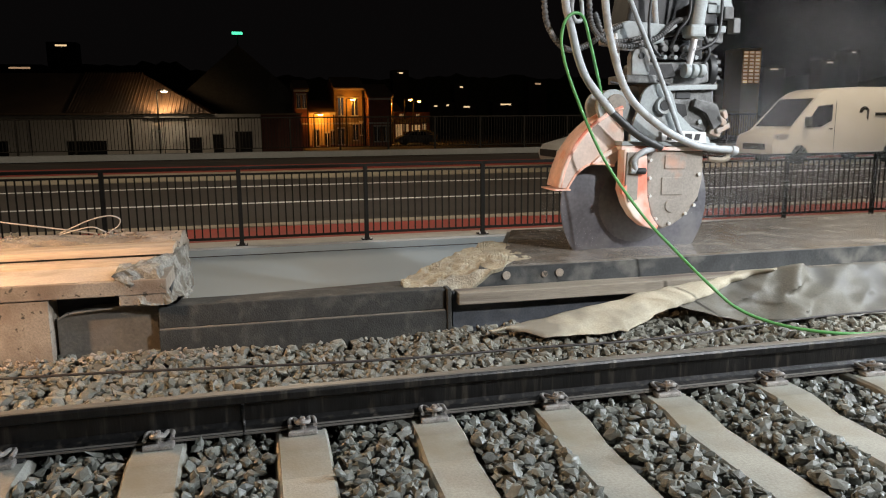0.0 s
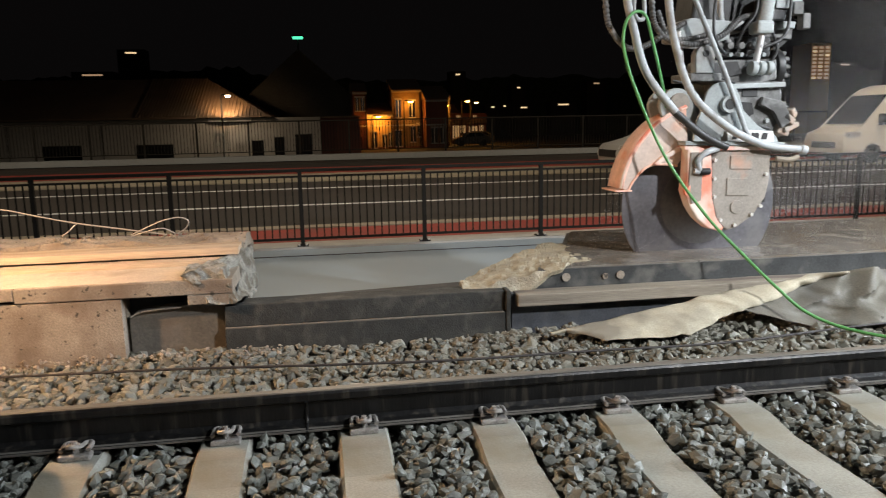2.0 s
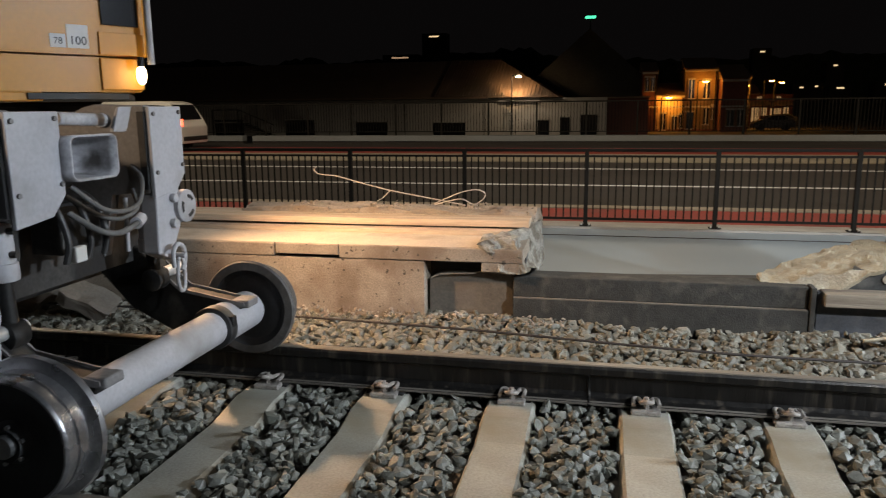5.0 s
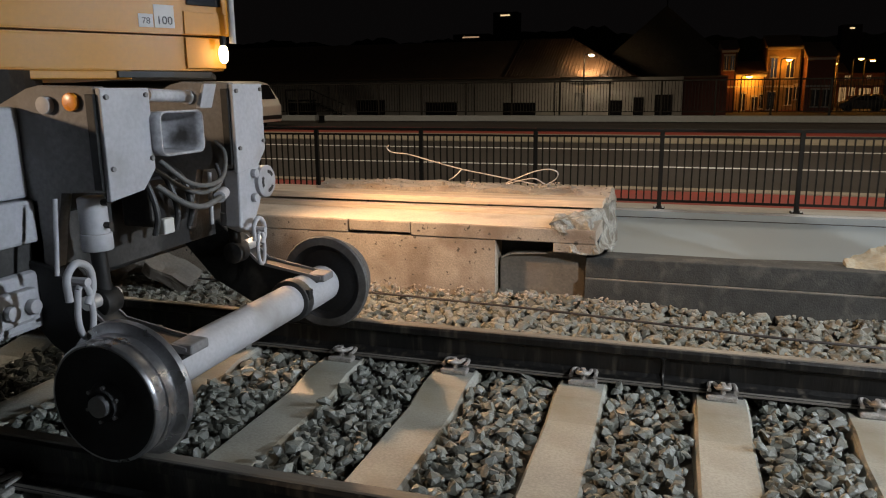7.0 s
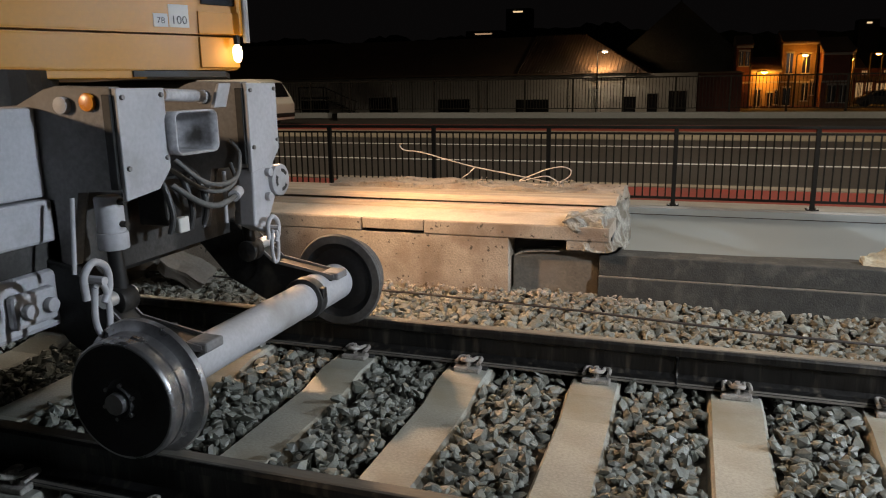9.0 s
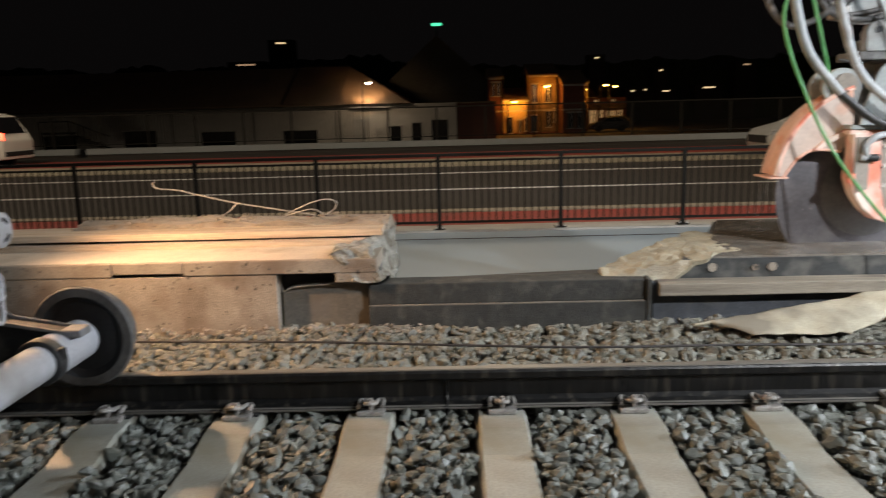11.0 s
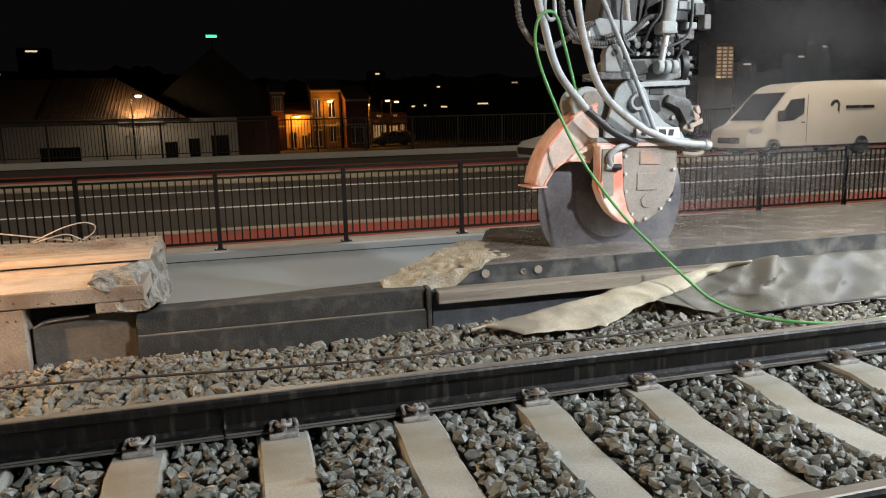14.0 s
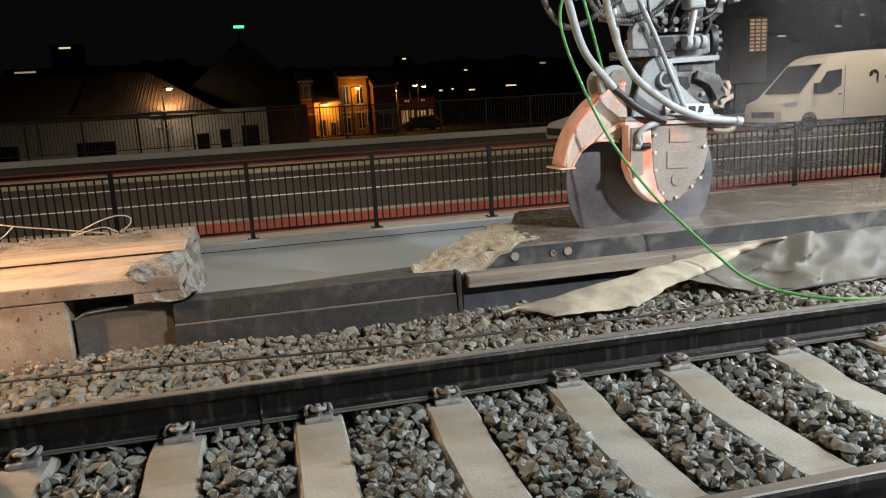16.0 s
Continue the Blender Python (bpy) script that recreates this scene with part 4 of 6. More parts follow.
for d, w, z0, z1, words, size in ((0.10, 0.12, 1.70, 1.83, "100", 0.066), (0.21, 0.085, 1.70, 1.775, "78", 0.05)):
    mid = Vector((*A, 0)) - ax * d
    pts = [mid - ax * w / 2 + face * 0.0, mid + ax * w / 2 + face * 0.0, mid + ax * w / 2 + face * 0.004, mid - ax * w / 2 + face * 0.004]
    s = part("sticker", prism([(p.x, p.y) for p in pts], "z", z0, z1), SIGN, body, "white number sticker")
    spot = mid + face * 0.0055
    text_mesh("number", words, size, INK, s, pose(spot.x, spot.y, z0 + 0.02, 90, 0, yaw))
part("turntable", rod((-2.9, -0.35, 1.26), (-2.9, -0.35, 1.45), 0.75, seg=40), DARKM, digger)

CONDUIT = material("grey_black_conduit", (0.10, 0.10, 0.10), 0.6, 0, 14, 0.4, 60, 0.2, (0.26, 0.25, 0.24), 0.6)
# ---- the saw on the boom of a second machine ----
CORE = material("blade_core_steel", (0.17, 0.165, 0.165), 0.45, 0.5, 3, 0.25, 40, 0.05, (0.13, 0.125, 0.12), 0.6)
saw = thing("concrete_saw", "orange and grey hydraulic concrete saw hanging on a boom", "concrete saw")
BX, BY, BZ = 3.90, 1.95, 0.73
blade = part("blade", lathe([(-0.006, 0.02), (-0.006, 0.60), (-0.004, 0.605), (0.004, 0.605), (0.006, 0.60), (0.006, 0.02)], (BX, BY, BZ), "y", 96), BLADE, saw, "large dark steel diamond saw blade", True)
part("blade_core", lathe([(-0.012, 0.05), (-0.012, 0.29), (-0.008, 0.30), (-0.005, 0.30)], (BX, BY, BZ), "y", 64), CORE, blade, "dull dusty centre disc", True)
hood = arc(BX + 0.03, BZ + 0.045, 0.70, 172, 108, 14)
hood_in = [(3.74, 1.15), (3.66, 1.02), (3.56, 1.035), (3.46, 1.03), (3.385, 0.985), (3.335, 0.925), (3.295, 0.86)]
for y0, y1 in ((1.835, 1.845), (2.055, 2.065)):
    part("guard_plate", prism(hood + hood_in, "y", y0, y1), PINKDUST, saw, "dusty faded orange blade guard plate")
rim = bmesh.new()
for k in range(len(hood) - 1):
    (x0, z0), (x1, z1) = hood[k], hood[k + 1]
    q = [rim.verts.new(p) for p in ((x0, 1.82, z0), (x1, 1.82, z1), (x1, 2.08, z1), (x0, 2.08, z0))]
    rim.faces.new(q)
bmesh.ops.remove_doubles(rim, verts=rim.verts[:], dist=0.001)
g = part("guard_rim", rim, RIMDUST, saw, "chalky worn orange guard rim", True)
g.modifiers.new("thickness", "SOLIDIFY").thickness = 0.014
part("guard_edge", hose([(x, 1.832, z) for x, z in hood], 0.013, 8, 2), ORANGE, saw, "bright orange guard edge", True)
part("guard_edge", hose([(x, 1.832, z) for x, z in hood_in[1:]], 0.009, 8, 4), RIMDUST, saw, "chalky worn guard edge", True)
part("guard_lip", box(3.19, 3.31, 1.80, 2.08, 0.850, 0.862, 0.003), RIMDUST, saw)
part("guard_rib", prism([(3.47, 1.04), (3.54, 1.10), (3.64, 1.15), (3.74, 1.185), (3.74, 1.155), (3.65, 1.125), (3.56, 1.075), (3.50, 1.03)], "y", 1.80, 1.836, 0.004), ORANGE, saw)
part("guard_bracket", prism([(3.68, 1.15), (3.86, 1.15), (3.865, 0.80), (3.90, 0.66), (3.98, 0.575), (3.96, 0.545), (3.86, 0.575), (3.77, 0.65), (3.71, 0.74), (3.67, 0.85), (3.685, 0.95)], "y", 1.72, 1.83, 0.01), ORANGE, saw, "scraped orange bracket")
part("bracket_plate", prism([(3.70, 1.12), (3.79, 1.12), (3.79, 0.78), (3.72, 0.76), (3.69, 0.86)], "y", 1.708, 1.722, 0.003), DUSTY, saw, "dusty wear plate")
part("bracket_tab", prism([(3.655, 0.86), (3.70, 0.89), (3.70, 0.83), (3.665, 0.82)], "y", 1.70, 1.73, 0.003), ORANGE, saw)
housing = part("drive_housing", prism([(3.87, 1.135), (4.335, 1.115), (4.335, 0.90), (4.31, 0.78), (4.22, 0.65), (4.10, 0.57), (4.02, 0.55), (3.94, 0.61), (3.885, 0.80)], "y", 1.745, 1.90, 0.012), DUSTY, saw, "dust-covered drive housing with bolts")
part("housing_rim", prism([(3.66, 1.165), (4.36, 1.145), (4.36, 1.118), (3.66, 1.138)], "y", 1.725, 2.10, 0.003), ORANGE, saw, "orange edge strip")
for x, z in ((3.90, 1.06), (3.90, 0.93), (3.905, 0.80), (3.96, 0.63), (4.07, 0.59), (4.20, 0.66), (4.27, 0.72), (4.30, 0.95)):
    part("housing_bolt", rod((x, 1.728, z), (x, 1.747, z), 0.013, seg=6), PALEBOLT, housing)
part("inspection_plate", prism([(4.0, 0.93), (4.17, 0.925), (4.17, 0.80), (4.0, 0.805)], "y", 1.738, 1.747, 0.002), DUSTY, housing)
part("inspection_plate", prism([(4.02, 1.09), (4.19, 1.085), (4.19, 0.99), (4.02, 0.995)], "y", 1.738, 1.747, 0.002), DUSTY, housing)
part("access_cover", prism(arc(4.085, 0.72, 0.05, 0, 330, 11), "y", 1.738, 1.747, 0.002), DUSTY, housing)
part("drive_motor", box(4.24, 4.42, 1.90, 2.12, 0.72, 1.12, 0.02), SAWBLACK, saw, "dark hydraulic motor block")
part("water_pipe", hose([(3.72, 1.70, 0.99), (3.76, 1.70, 0.99), (3.74, 1.69, 1.06), (3.80, 1.68, 1.12), (3.90, 1.70, 1.145)], 0.022, 12), HOSE, saw, "bent pale water pipe", True)
part("pipe_elbow", rod((3.76, 1.70, 0.985), (3.84, 1.70, 0.985), 0.024, seg=12, bevel=0.004), DARKM, saw, "", True)
part("top_plate", prism([(3.66, 1.17), (4.42, 1.15), (4.42, 1.175), (3.66, 1.20)], "y", 1.72, 2.18, 0.004), SAWGREY, saw, "grey top plate")


def lobe_plate(y, dx):
    pts = [(3.73 + dx, 1.18), (4.40 + dx, 1.165), (4.37 + dx, 1.22), (4.22 + dx, 1.29), (4.10 + dx, 1.40)] + arc(3.94 + dx, 1.47, 0.135, 10, 175, 10) + [(3.79 + dx, 1.42), (3.74 + dx, 1.30)]
    return prism(pts, "y", y, y + 0.03, 0.006)


part("cheek_plate", lobe_plate(1.78, 0.02), SAWGREY, saw, "grey cheek plate with round eye")
part("cheek_plate", lobe_plate(2.12, 0.0), SAWGREY, saw)
part("lifting_eye", lathe([(-0.03, 0.036), (-0.035, 0.06), (0.0, 0.064), (0.012, 0.05), (0.012, 0.036)], (4.0, 1.775, 1.45), "y", 28), SAWGREY, saw, "round lifting eye", True)
part("eye_hole", rod((4.0, 1.738, 1.45), (4.0, 1.755, 1.45), 0.037, seg=24), INK, saw)
rear_lobe = [(3.70, 1.17), (3.86, 1.17), (3.82, 1.36)] + arc(3.655, 1.445, 0.125, 30, 215, 12) + [(3.57, 1.34), (3.63, 1.24)]
part("rear_cheek", prism(rear_lobe, "y", 1.86, 1.90, 0.008), SAWGREY, saw, "rounded grey rear cheek plate")
part("rear_cheek", prism(rear_lobe, "y", 2.05, 2.09, 0.008), SAWGREY, saw)
part("rear_pin", rod((3.67, 1.84, 1.46), (3.67, 2.10, 1.46), 0.075, seg=28), DUSTY, saw, "", True)
plate = part("maker_plate", prism([(3.99, 1.275), (4.35, 1.255), (4.36, 1.175), (3.995, 1.19)], "y", 1.752, 1.762, 0.002), SIGN, saw, "pale maker plate with dark bars")
for k, (w, s) in enumerate(((0.05, 0.012), (0.05, -0.006), (0.055, 0.0), (0.05, 0.01))):
    x = 4.03 + 0.075 * k
    part("plate_bar", prism([(x + s, 1.253 - 0.003 * k), (x + w, 1.251 - 0.003 * k), (x + w - s, 1.203 - 0.002 * k), (x, 1.205 - 0.002 * k)], "y", 1.748, 1.752), INK, plate)
coupler = part("coupler_body", prism([(3.99, 1.60), (4.45, 1.61), (4.47, 1.36), (4.40, 1.25), (4.14, 1.27), (4.02, 1.36)], "y", 1.84, 2.16, 0.015), SAWDARK, saw, "grimy dark grey quick coupler")
part("coupler_window", box(4.14, 4.26, 1.832, 1.842, 1.50, 1.56, 0.003), INK, coupler)
for k, (x, z, w, h, a) in enumerate(((4.50, 1.34, 0.10, 0.05, 35), (4.53, 1.28, 0.13, 0.04, -20), (4.47, 1.25, 0.12, 0.05, 15), (4.56, 1.38, 0.07, 0.05, 60), (4.42, 1.30, 0.10, 0.035, -5))):
    lump = part("latch_piece", box(-w / 2, w / 2, -0.05, 0.05, -h / 2, h / 2, 0.008), DUSTY, coupler)
    lump.matrix_basis = pose(x, 1.84 + 0.02 * k, z, 0, a, 8 * k)
rotor = part("tilt_rotator", prism([(3.87, 1.76), (4.42, 1.77), (4.43, 1.62), (4.30, 1.60), (3.95, 1.60), (3.87, 1.64)], "y", 1.86, 2.16, 0.02), SAWDARK, saw, "grimy grey tilt rotator")
part("rotator_lug", prism([(3.755, 1.665), (3.895, 1.665), (3.895, 1.79)] + arc(3.825, 1.79, 0.07, 0, 180, 10) + [(3.755, 1.79)], "y", 1.79, 1.87, 0.008), SAWGREY, rotor, "upright lug with a bolt hole")
part("lug_hole", rod((3.825, 1.783, 1.80), (3.825, 1.793, 1.80), 0.022, seg=20), INK, rotor)
part("lug_base", box(3.72, 3.96, 1.80, 2.1, 1.61, 1.668, 0.01), SAWDARK, rotor)
ring = part("bolt_ring", rod((4.44, 2.0, 1.71), (4.50, 2.0, 1.71), 0.14, seg=36, bevel=0.01), SAWBLACK, rotor, "dark flange ring with bolts", True)
for k in range(12):
    a = radians(30 * k)
    p = Vector((4.50, 2.0 + 0.115 * math.cos(a), 1.71 + 0.115 * math.sin(a)))
    part("ring_bolt", rod(p, p + Vector((0.03, 0, 0)), 0.018, seg=6), SAWDARK, ring)
for x in (4.17, 4.23, 4.29):
    part("rod_clevis", rod((x, 1.80, 1.70), (x + 0.045, 1.80, 1.695), 0.05, seg=20, bevel=0.008), SAWGREY, rotor, "", True)
part("tilt_rod", rod((4.21, 1.80, 1.72), (4.255, 1.80, 1.96), 0.024, seg=20), CHROME, saw, "bright chrome ram rod", True)
barrel = part("tilt_barrel", rod((4.25, 1.80, 1.94), (4.36, 1.86, 2.55), 0.055, seg=24, bevel=0.006), SAWGREY, saw, "grey ram barrel", True)
part("barrel_head", box(4.18, 4.31, 1.74, 1.87, 1.93, 2.02, 0.02), SAWGREY, barrel)
part("tilt_rod", rod((3.70, 1.88, 1.66), (3.66, 1.88, 1.96), 0.02, seg=16), CHROME, saw, "bright chrome ram rod", True)
part("stick_foot", prism([(3.66, 1.90), (3.66, 2.0), (3.74, 2.05), (4.06, 2.03), (4.04, 1.90), (3.9, 1.875)], "y", 1.86, 2.16, 0.015), SAWGREY, saw, "grey stick foot")
part("stick_bracket", prism([(4.36, 2.04), (4.59, 2.03), (4.585, 1.91), (4.36, 1.93)], "y", 1.95, 2.10, 0.01), SAWDARK, saw)
part("bracket_strut", prism([(4.58, 1.92), (4.44, 1.80), (4.42, 1.82), (4.55, 1.93)], "y", 1.97, 2.0), DARKM, saw)
# Valve banks blackened to paint the shaded voids above the rotator.
part("valve_bank", box(4.0, 4.40, 1.92, 2.2, 1.78, 1.93, 0.015), SAWBLACK, saw, "dark valve block")
part("valve_bank", box(4.30, 4.50, 1.90, 2.15, 2.03, 2.2, 0.02), SAWBLACK, saw)
part("stick", prism([(3.80, 1.98), (4.30, 1.98), (4.75, 5.2), (4.35, 5.2)], "y", 2.0, 2.3, 0.02), SAWBLACK, saw, "dark boom stick reaching up")
def ribbed(points, r):
    """A corrugated conduit: rings of two sizes along a smooth path."""
    bm = hose(points, r, 10, 36)
    bm.verts.ensure_lookup_table()
    for k in range(0, len(bm.verts) - 9, 10):
        ring = [bm.verts[k + j] for j in range(10)]
        mid = sum((v.co for v in ring), Vector()) / 10
        for v in ring:
            v.co = mid + (v.co - mid) * (1.1 if (k // 20) % 2 else 0.86)
    return bm


for pts, r, m in (
    ([(3.18, 1.72, 2.9), (3.185, 1.70, 2.25), (3.25, 1.70, 1.95), (3.35, 1.70, 1.66), (3.56, 1.69, 1.40)], 0.028, HOSE),
    ([(3.56, 1.69, 1.40), (3.72, 1.68, 1.27), (3.82, 1.68, 1.21), (3.95, 1.68, 1.15)], 0.027, BLACKHOSE),
    ([(3.47, 1.72, 2.9), (3.485, 1.70, 2.2), (3.56, 1.70, 1.82), (3.69, 1.69, 1.51), (3.95, 1.68, 1.29), (4.20, 1.69, 1.175), (4.36, 1.70, 1.14), (4.55, 1.70, 1.12)], 0.027, HOSE),
    ([(3.55, 1.76, 2.6), (3.69, 1.75, 2.2), (3.89, 1.74, 1.78), (4.02, 1.74, 1.50), (4.14, 1.74, 1.23)], 0.018, HOSE),
    ([(3.60, 1.84, 1.86), (3.80, 1.83, 1.85), (3.95, 1.83, 1.92), (4.12, 1.84, 2.02)], 0.013, HOSE),
    ([(3.96, 1.9, 2.3), (4.0, 1.9, 2.0), (4.06, 1.88, 1.85)], 0.022, HOSE),
    ([(4.02, 1.83, 1.40), (4.12, 1.80, 1.36), (4.24, 1.80, 1.30), (4.34, 1.80, 1.27)], 0.012, BLACKHOSE),
    ([(4.30, 1.86, 2.10), (4.34, 1.84, 1.98), (4.40, 1.84, 1.84), (4.36, 1.85, 1.74)], 0.012, BLACKHOSE),
):
    part("hydraulic_hose", hose(pts, r, 12), m, saw, "dust-covered hydraulic hose" if m is HOSE else "black hydraulic hose", True)
for pts, r in (
    ([(3.08, 1.80, 2.6), (3.09, 1.80, 2.1), (3.15, 1.80, 1.93), (3.26, 1.81, 1.84), (3.40, 1.83, 1.86), (3.56, 1.84, 1.95), (3.70, 1.86, 2.02)], 0.020),
    ([(3.44, 1.86, 2.5), (3.45, 1.86, 2.1), (3.50, 1.84, 1.95), (3.62, 1.83, 1.88), (3.80, 1.82, 1.87), (3.98, 1.82, 1.94), (4.10, 1.84, 2.04), (4.22, 1.86, 2.07)], 0.020),
    ([(3.50, 1.88, 2.1), (3.58, 1.86, 1.92), (3.74, 1.85, 1.91), (3.92, 1.85, 1.95)], 0.016),
):
    part("ribbed_conduit", ribbed(pts, r), CONDUIT, saw, "dark corrugated hose sleeve")
for x, z in ((4.06, 1.57), (4.36, 1.57), (4.40, 1.44), (4.10, 1.33), (4.22, 1.30), (4.34, 1.33)):
    part("coupler_bolt", rod((x, 1.818, z), (x, 1.842, z), 0.017, seg=6), SAWGREY, coupler)
part("coupler_rib", prism([(4.00, 1.59), (4.46, 1.60), (4.46, 1.565), (4.00, 1.555)], "y", 1.80, 1.842, 0.006), SAWGREY, coupler, "worn pale rib")
part("coupler_arm", prism([(4.28, 1.50), (4.46, 1.46), (4.52, 1.32), (4.44, 1.27), (4.38, 1.40), (4.26, 1.44)], "y", 1.79, 1.835, 0.01), SAWDARK, coupler, "grimy latch arm")
# Black plate drawn for the shade of a pocket.
part("coupler_pocket", prism([(4.08, 1.47), (4.22, 1.46), (4.24, 1.38), (4.14, 1.33), (4.06, 1.38)], "y", 1.83, 1.842, 0.003), SAWBLACK, coupler, "black plate painting a shaded pocket")
for k in range(5):
    x = 3.96 + 0.085 * k
    part("valve_cap", rod((x, 1.90, 1.86), (x, 1.845, 1.86), 0.026, seg=16, bevel=0.005), SAWDARK, rotor, "", True)
    part("valve_fitting", rod((x, 1.885, 1.80), (x, 1.84, 1.795), 0.016, seg=6), SAWGREY, rotor)
# Black plate drawn for a dark void, its shade in the colour.
part("rotor_web", prism([(3.90, 1.74), (4.10, 1.75), (4.14, 1.66), (3.98, 1.63), (3.90, 1.66)], "y", 1.842, 1.862, 0.004), SAWBLACK, rotor, "black plate painting a shaded rotator void")
for x, z, w, h in ((4.46, 1.98, 0.10, 0.05), (4.54, 2.08, 0.08, 0.09), (4.62, 1.98, 0.06, 0.11), (4.40, 2.12, 0.12, 0.06)):
    part("fitting_block", box(x, x + w, 1.88, 1.96, z, z + h, 0.008), SAWGREY if w > 0.09 else SAWDARK, saw, "grimy hydraulic fitting")
cog = [(4.56 + (0.12 if k % 2 else 0.085) * math.cos(radians(20 * k)), 2.22 + (0.12 if k % 2 else 0.085) * math.sin(radians(20 * k))) for k in range(18)]
part("toothed_plate", prism(cog, "y", 1.97, 2.01, 0.004), SAWGREY, saw, "notched grey plate")
for pts, r in (
    ([(4.08, 1.84, 1.86), (4.12, 1.80, 1.98), (4.20, 1.80, 2.10), (4.22, 1.84, 2.4)], 0.011),
    ([(4.00, 1.84, 1.80), (3.90, 1.79, 1.88), (3.88, 1.80, 2.05), (3.94, 1.84, 2.4)], 0.011),
    ([(4.17, 1.84, 1.80), (4.26, 1.79, 1.84), (4.40, 1.80, 1.90), (4.48, 1.84, 2.02), (4.50, 1.86, 2.3)], 0.012),
    ([(3.62, 1.86, 1.62), (3.74, 1.84, 1.60), (3.92, 1.83, 1.64), (4.08, 1.83, 1.60)], 0.010),
):
    part("feed_hose", hose(pts, r, 10), BLACKHOSE, saw, "thin black feed hose", True)
part("hose_nozzle", rod((4.53, 1.70, 1.124), (4.58, 1.70, 1.112), 0.034, seg=16, bevel=0.006), HOSE, saw, "", True)
part("rope_tail", hose([(4.36, 1.72, 1.06), (4.45, 1.70, 1.05), (4.52, 1.70, 1.07)], 0.02, 8), OLDWOOD, saw, "", True)
part("hook", hose([(3.27, 1.70, 2.25), (3.24, 1.69, 2.1), (3.26, 1.68, 2.02), (3.31, 1.69, 2.02), (3.32, 1.70, 2.1), (3.29, 1.70, 2.3)], 0.014, 10), HOSE, saw, "pale hanging hook", True)
saw.matrix_basis = pose(0.045, 0, 0)

tagged(part("green_hose", hose([(3.59, 1.80, 1.44), (3.53, 1.72, 1.55), (3.43, 1.69, 1.86), (3.37, 1.68, 2.03), (3.29, 1.665, 2.06), (3.22, 1.66, 1.99), (3.21, 1.66, 1.82), (3.31, 1.66, 1.53), (3.53, 1.64, 1.08),
                                (3.74, 1.45, 0.70), (3.91, 1.27, 0.46), (4.05, 1.10, 0.27), (4.18, 0.97, 0.13), (4.34, 0.80, 0.06), (4.55, 0.58, 0.045), (4.9, 0.48, 0.045), (5.5, 0.55, 0.05), (6.6, 0.6, 0.05), (8.5, 0.7, 0.05)], 0.0105, 10, 8), GREENHOSE, None, "", True),
       "thin bright green water hose looped from the saw to the ballast", "hose")

# ---- loose things along the edge ----
CLOTHEDGE = material("dry_geotextile", (0.43, 0.385, 0.285), 0.9, 0, 5, 0.25, 90, 0.4, (0.24, 0.215, 0.165), 0.55)
NU, NV = 420, 22


def cloth(x, v):
    """A point of the draped sheet: x along the slab, v from the ballast (0) to the upper edge (1)."""
    s = min(1.0, max(0.0, (x - 2.55) / 2.1))
    zt = 0.045 + 0.25 * s + 0.012 * noise.noise(Vector((x * 3, 0, 0)))
    yt = 1.16 + 0.18 * min(1, s * 1.6)
    yl = 1.02 + 0.10 * noise.noise(Vector((x * 2.2, 5, 0))) - 0.05 * s
    fold = 0.05 * math.exp(-((x - 4.62 - 0.25 * v) / 0.08) ** 2) + 0.04 * math.exp(-((x - 4.85 + 0.35 * (1 - v)) / 0.07) ** 2) + 0.02 * math.exp(-((x - 5.3 + 0.5 * (1 - v)) / 0.10) ** 2)
    near = max(0.5, 1 - abs(x - 4.55) / 0.9)
    crease = (0.15 * (0.3 - abs(noise.noise(Vector((x * 3.2 - v * 2.0, v * 1.6, 2))))) + 0.055 * noise.noise(Vector((x * 7 + v * 3, v * 3, 9)))) * s * near
    y = yl + (yt - yl) * v - fold - crease
    z = 0.022 + (zt - 0.022) * max(0.0, v) ** (0.9 + 0.4 * s) + fold * 0.5 + 0.010 * noise.noise(Vector((x * 7, v * 3, 8)))
    return x, y, z


def sheet(x0, x1, low, proud):
    """The sheet between x0 and x1 from low(x) up to its upper edge, pulled proud of the slab."""
    bm = bmesh.new()
    rows = []
    for i in range(NU + 1):
        x = x0 + (x1 - x0) * i / NU
        row = []
        for j in range(NV + 1):
            v = low(x) + (1 - low(x)) * j / NV
            px, py, pz = cloth(x, v)
            b = proud * math.sin(math.pi * (0.1 + 0.9 * j / NV))
            row.append(bm.verts.new((px, py - b, pz + 0.5 * b)))
        rows.append(row)
    for a, b in zip(rows, rows[1:]):
        for j in range(NV):
            bm.faces.new((a[j], b[j], b[j + 1], a[j + 1]))
    return bm


def fold_low(x):
    ragged = 0.10 * noise.noise(Vector((x * 5.5, 3, 1))) + 0.06 * noise.noise(Vector((x * 13, 3, 1)))
    if x < 3.4:
        return max(-0.12, min(0.8, 0.9 * max(0, (2.85 - x) / 0.25) + ragged))
    k = min(1, (x - 3.4) / 1.25)
    return min(0.985, 0.97 * k ** 0.6 + ragged * 0.5 * (1 - k))


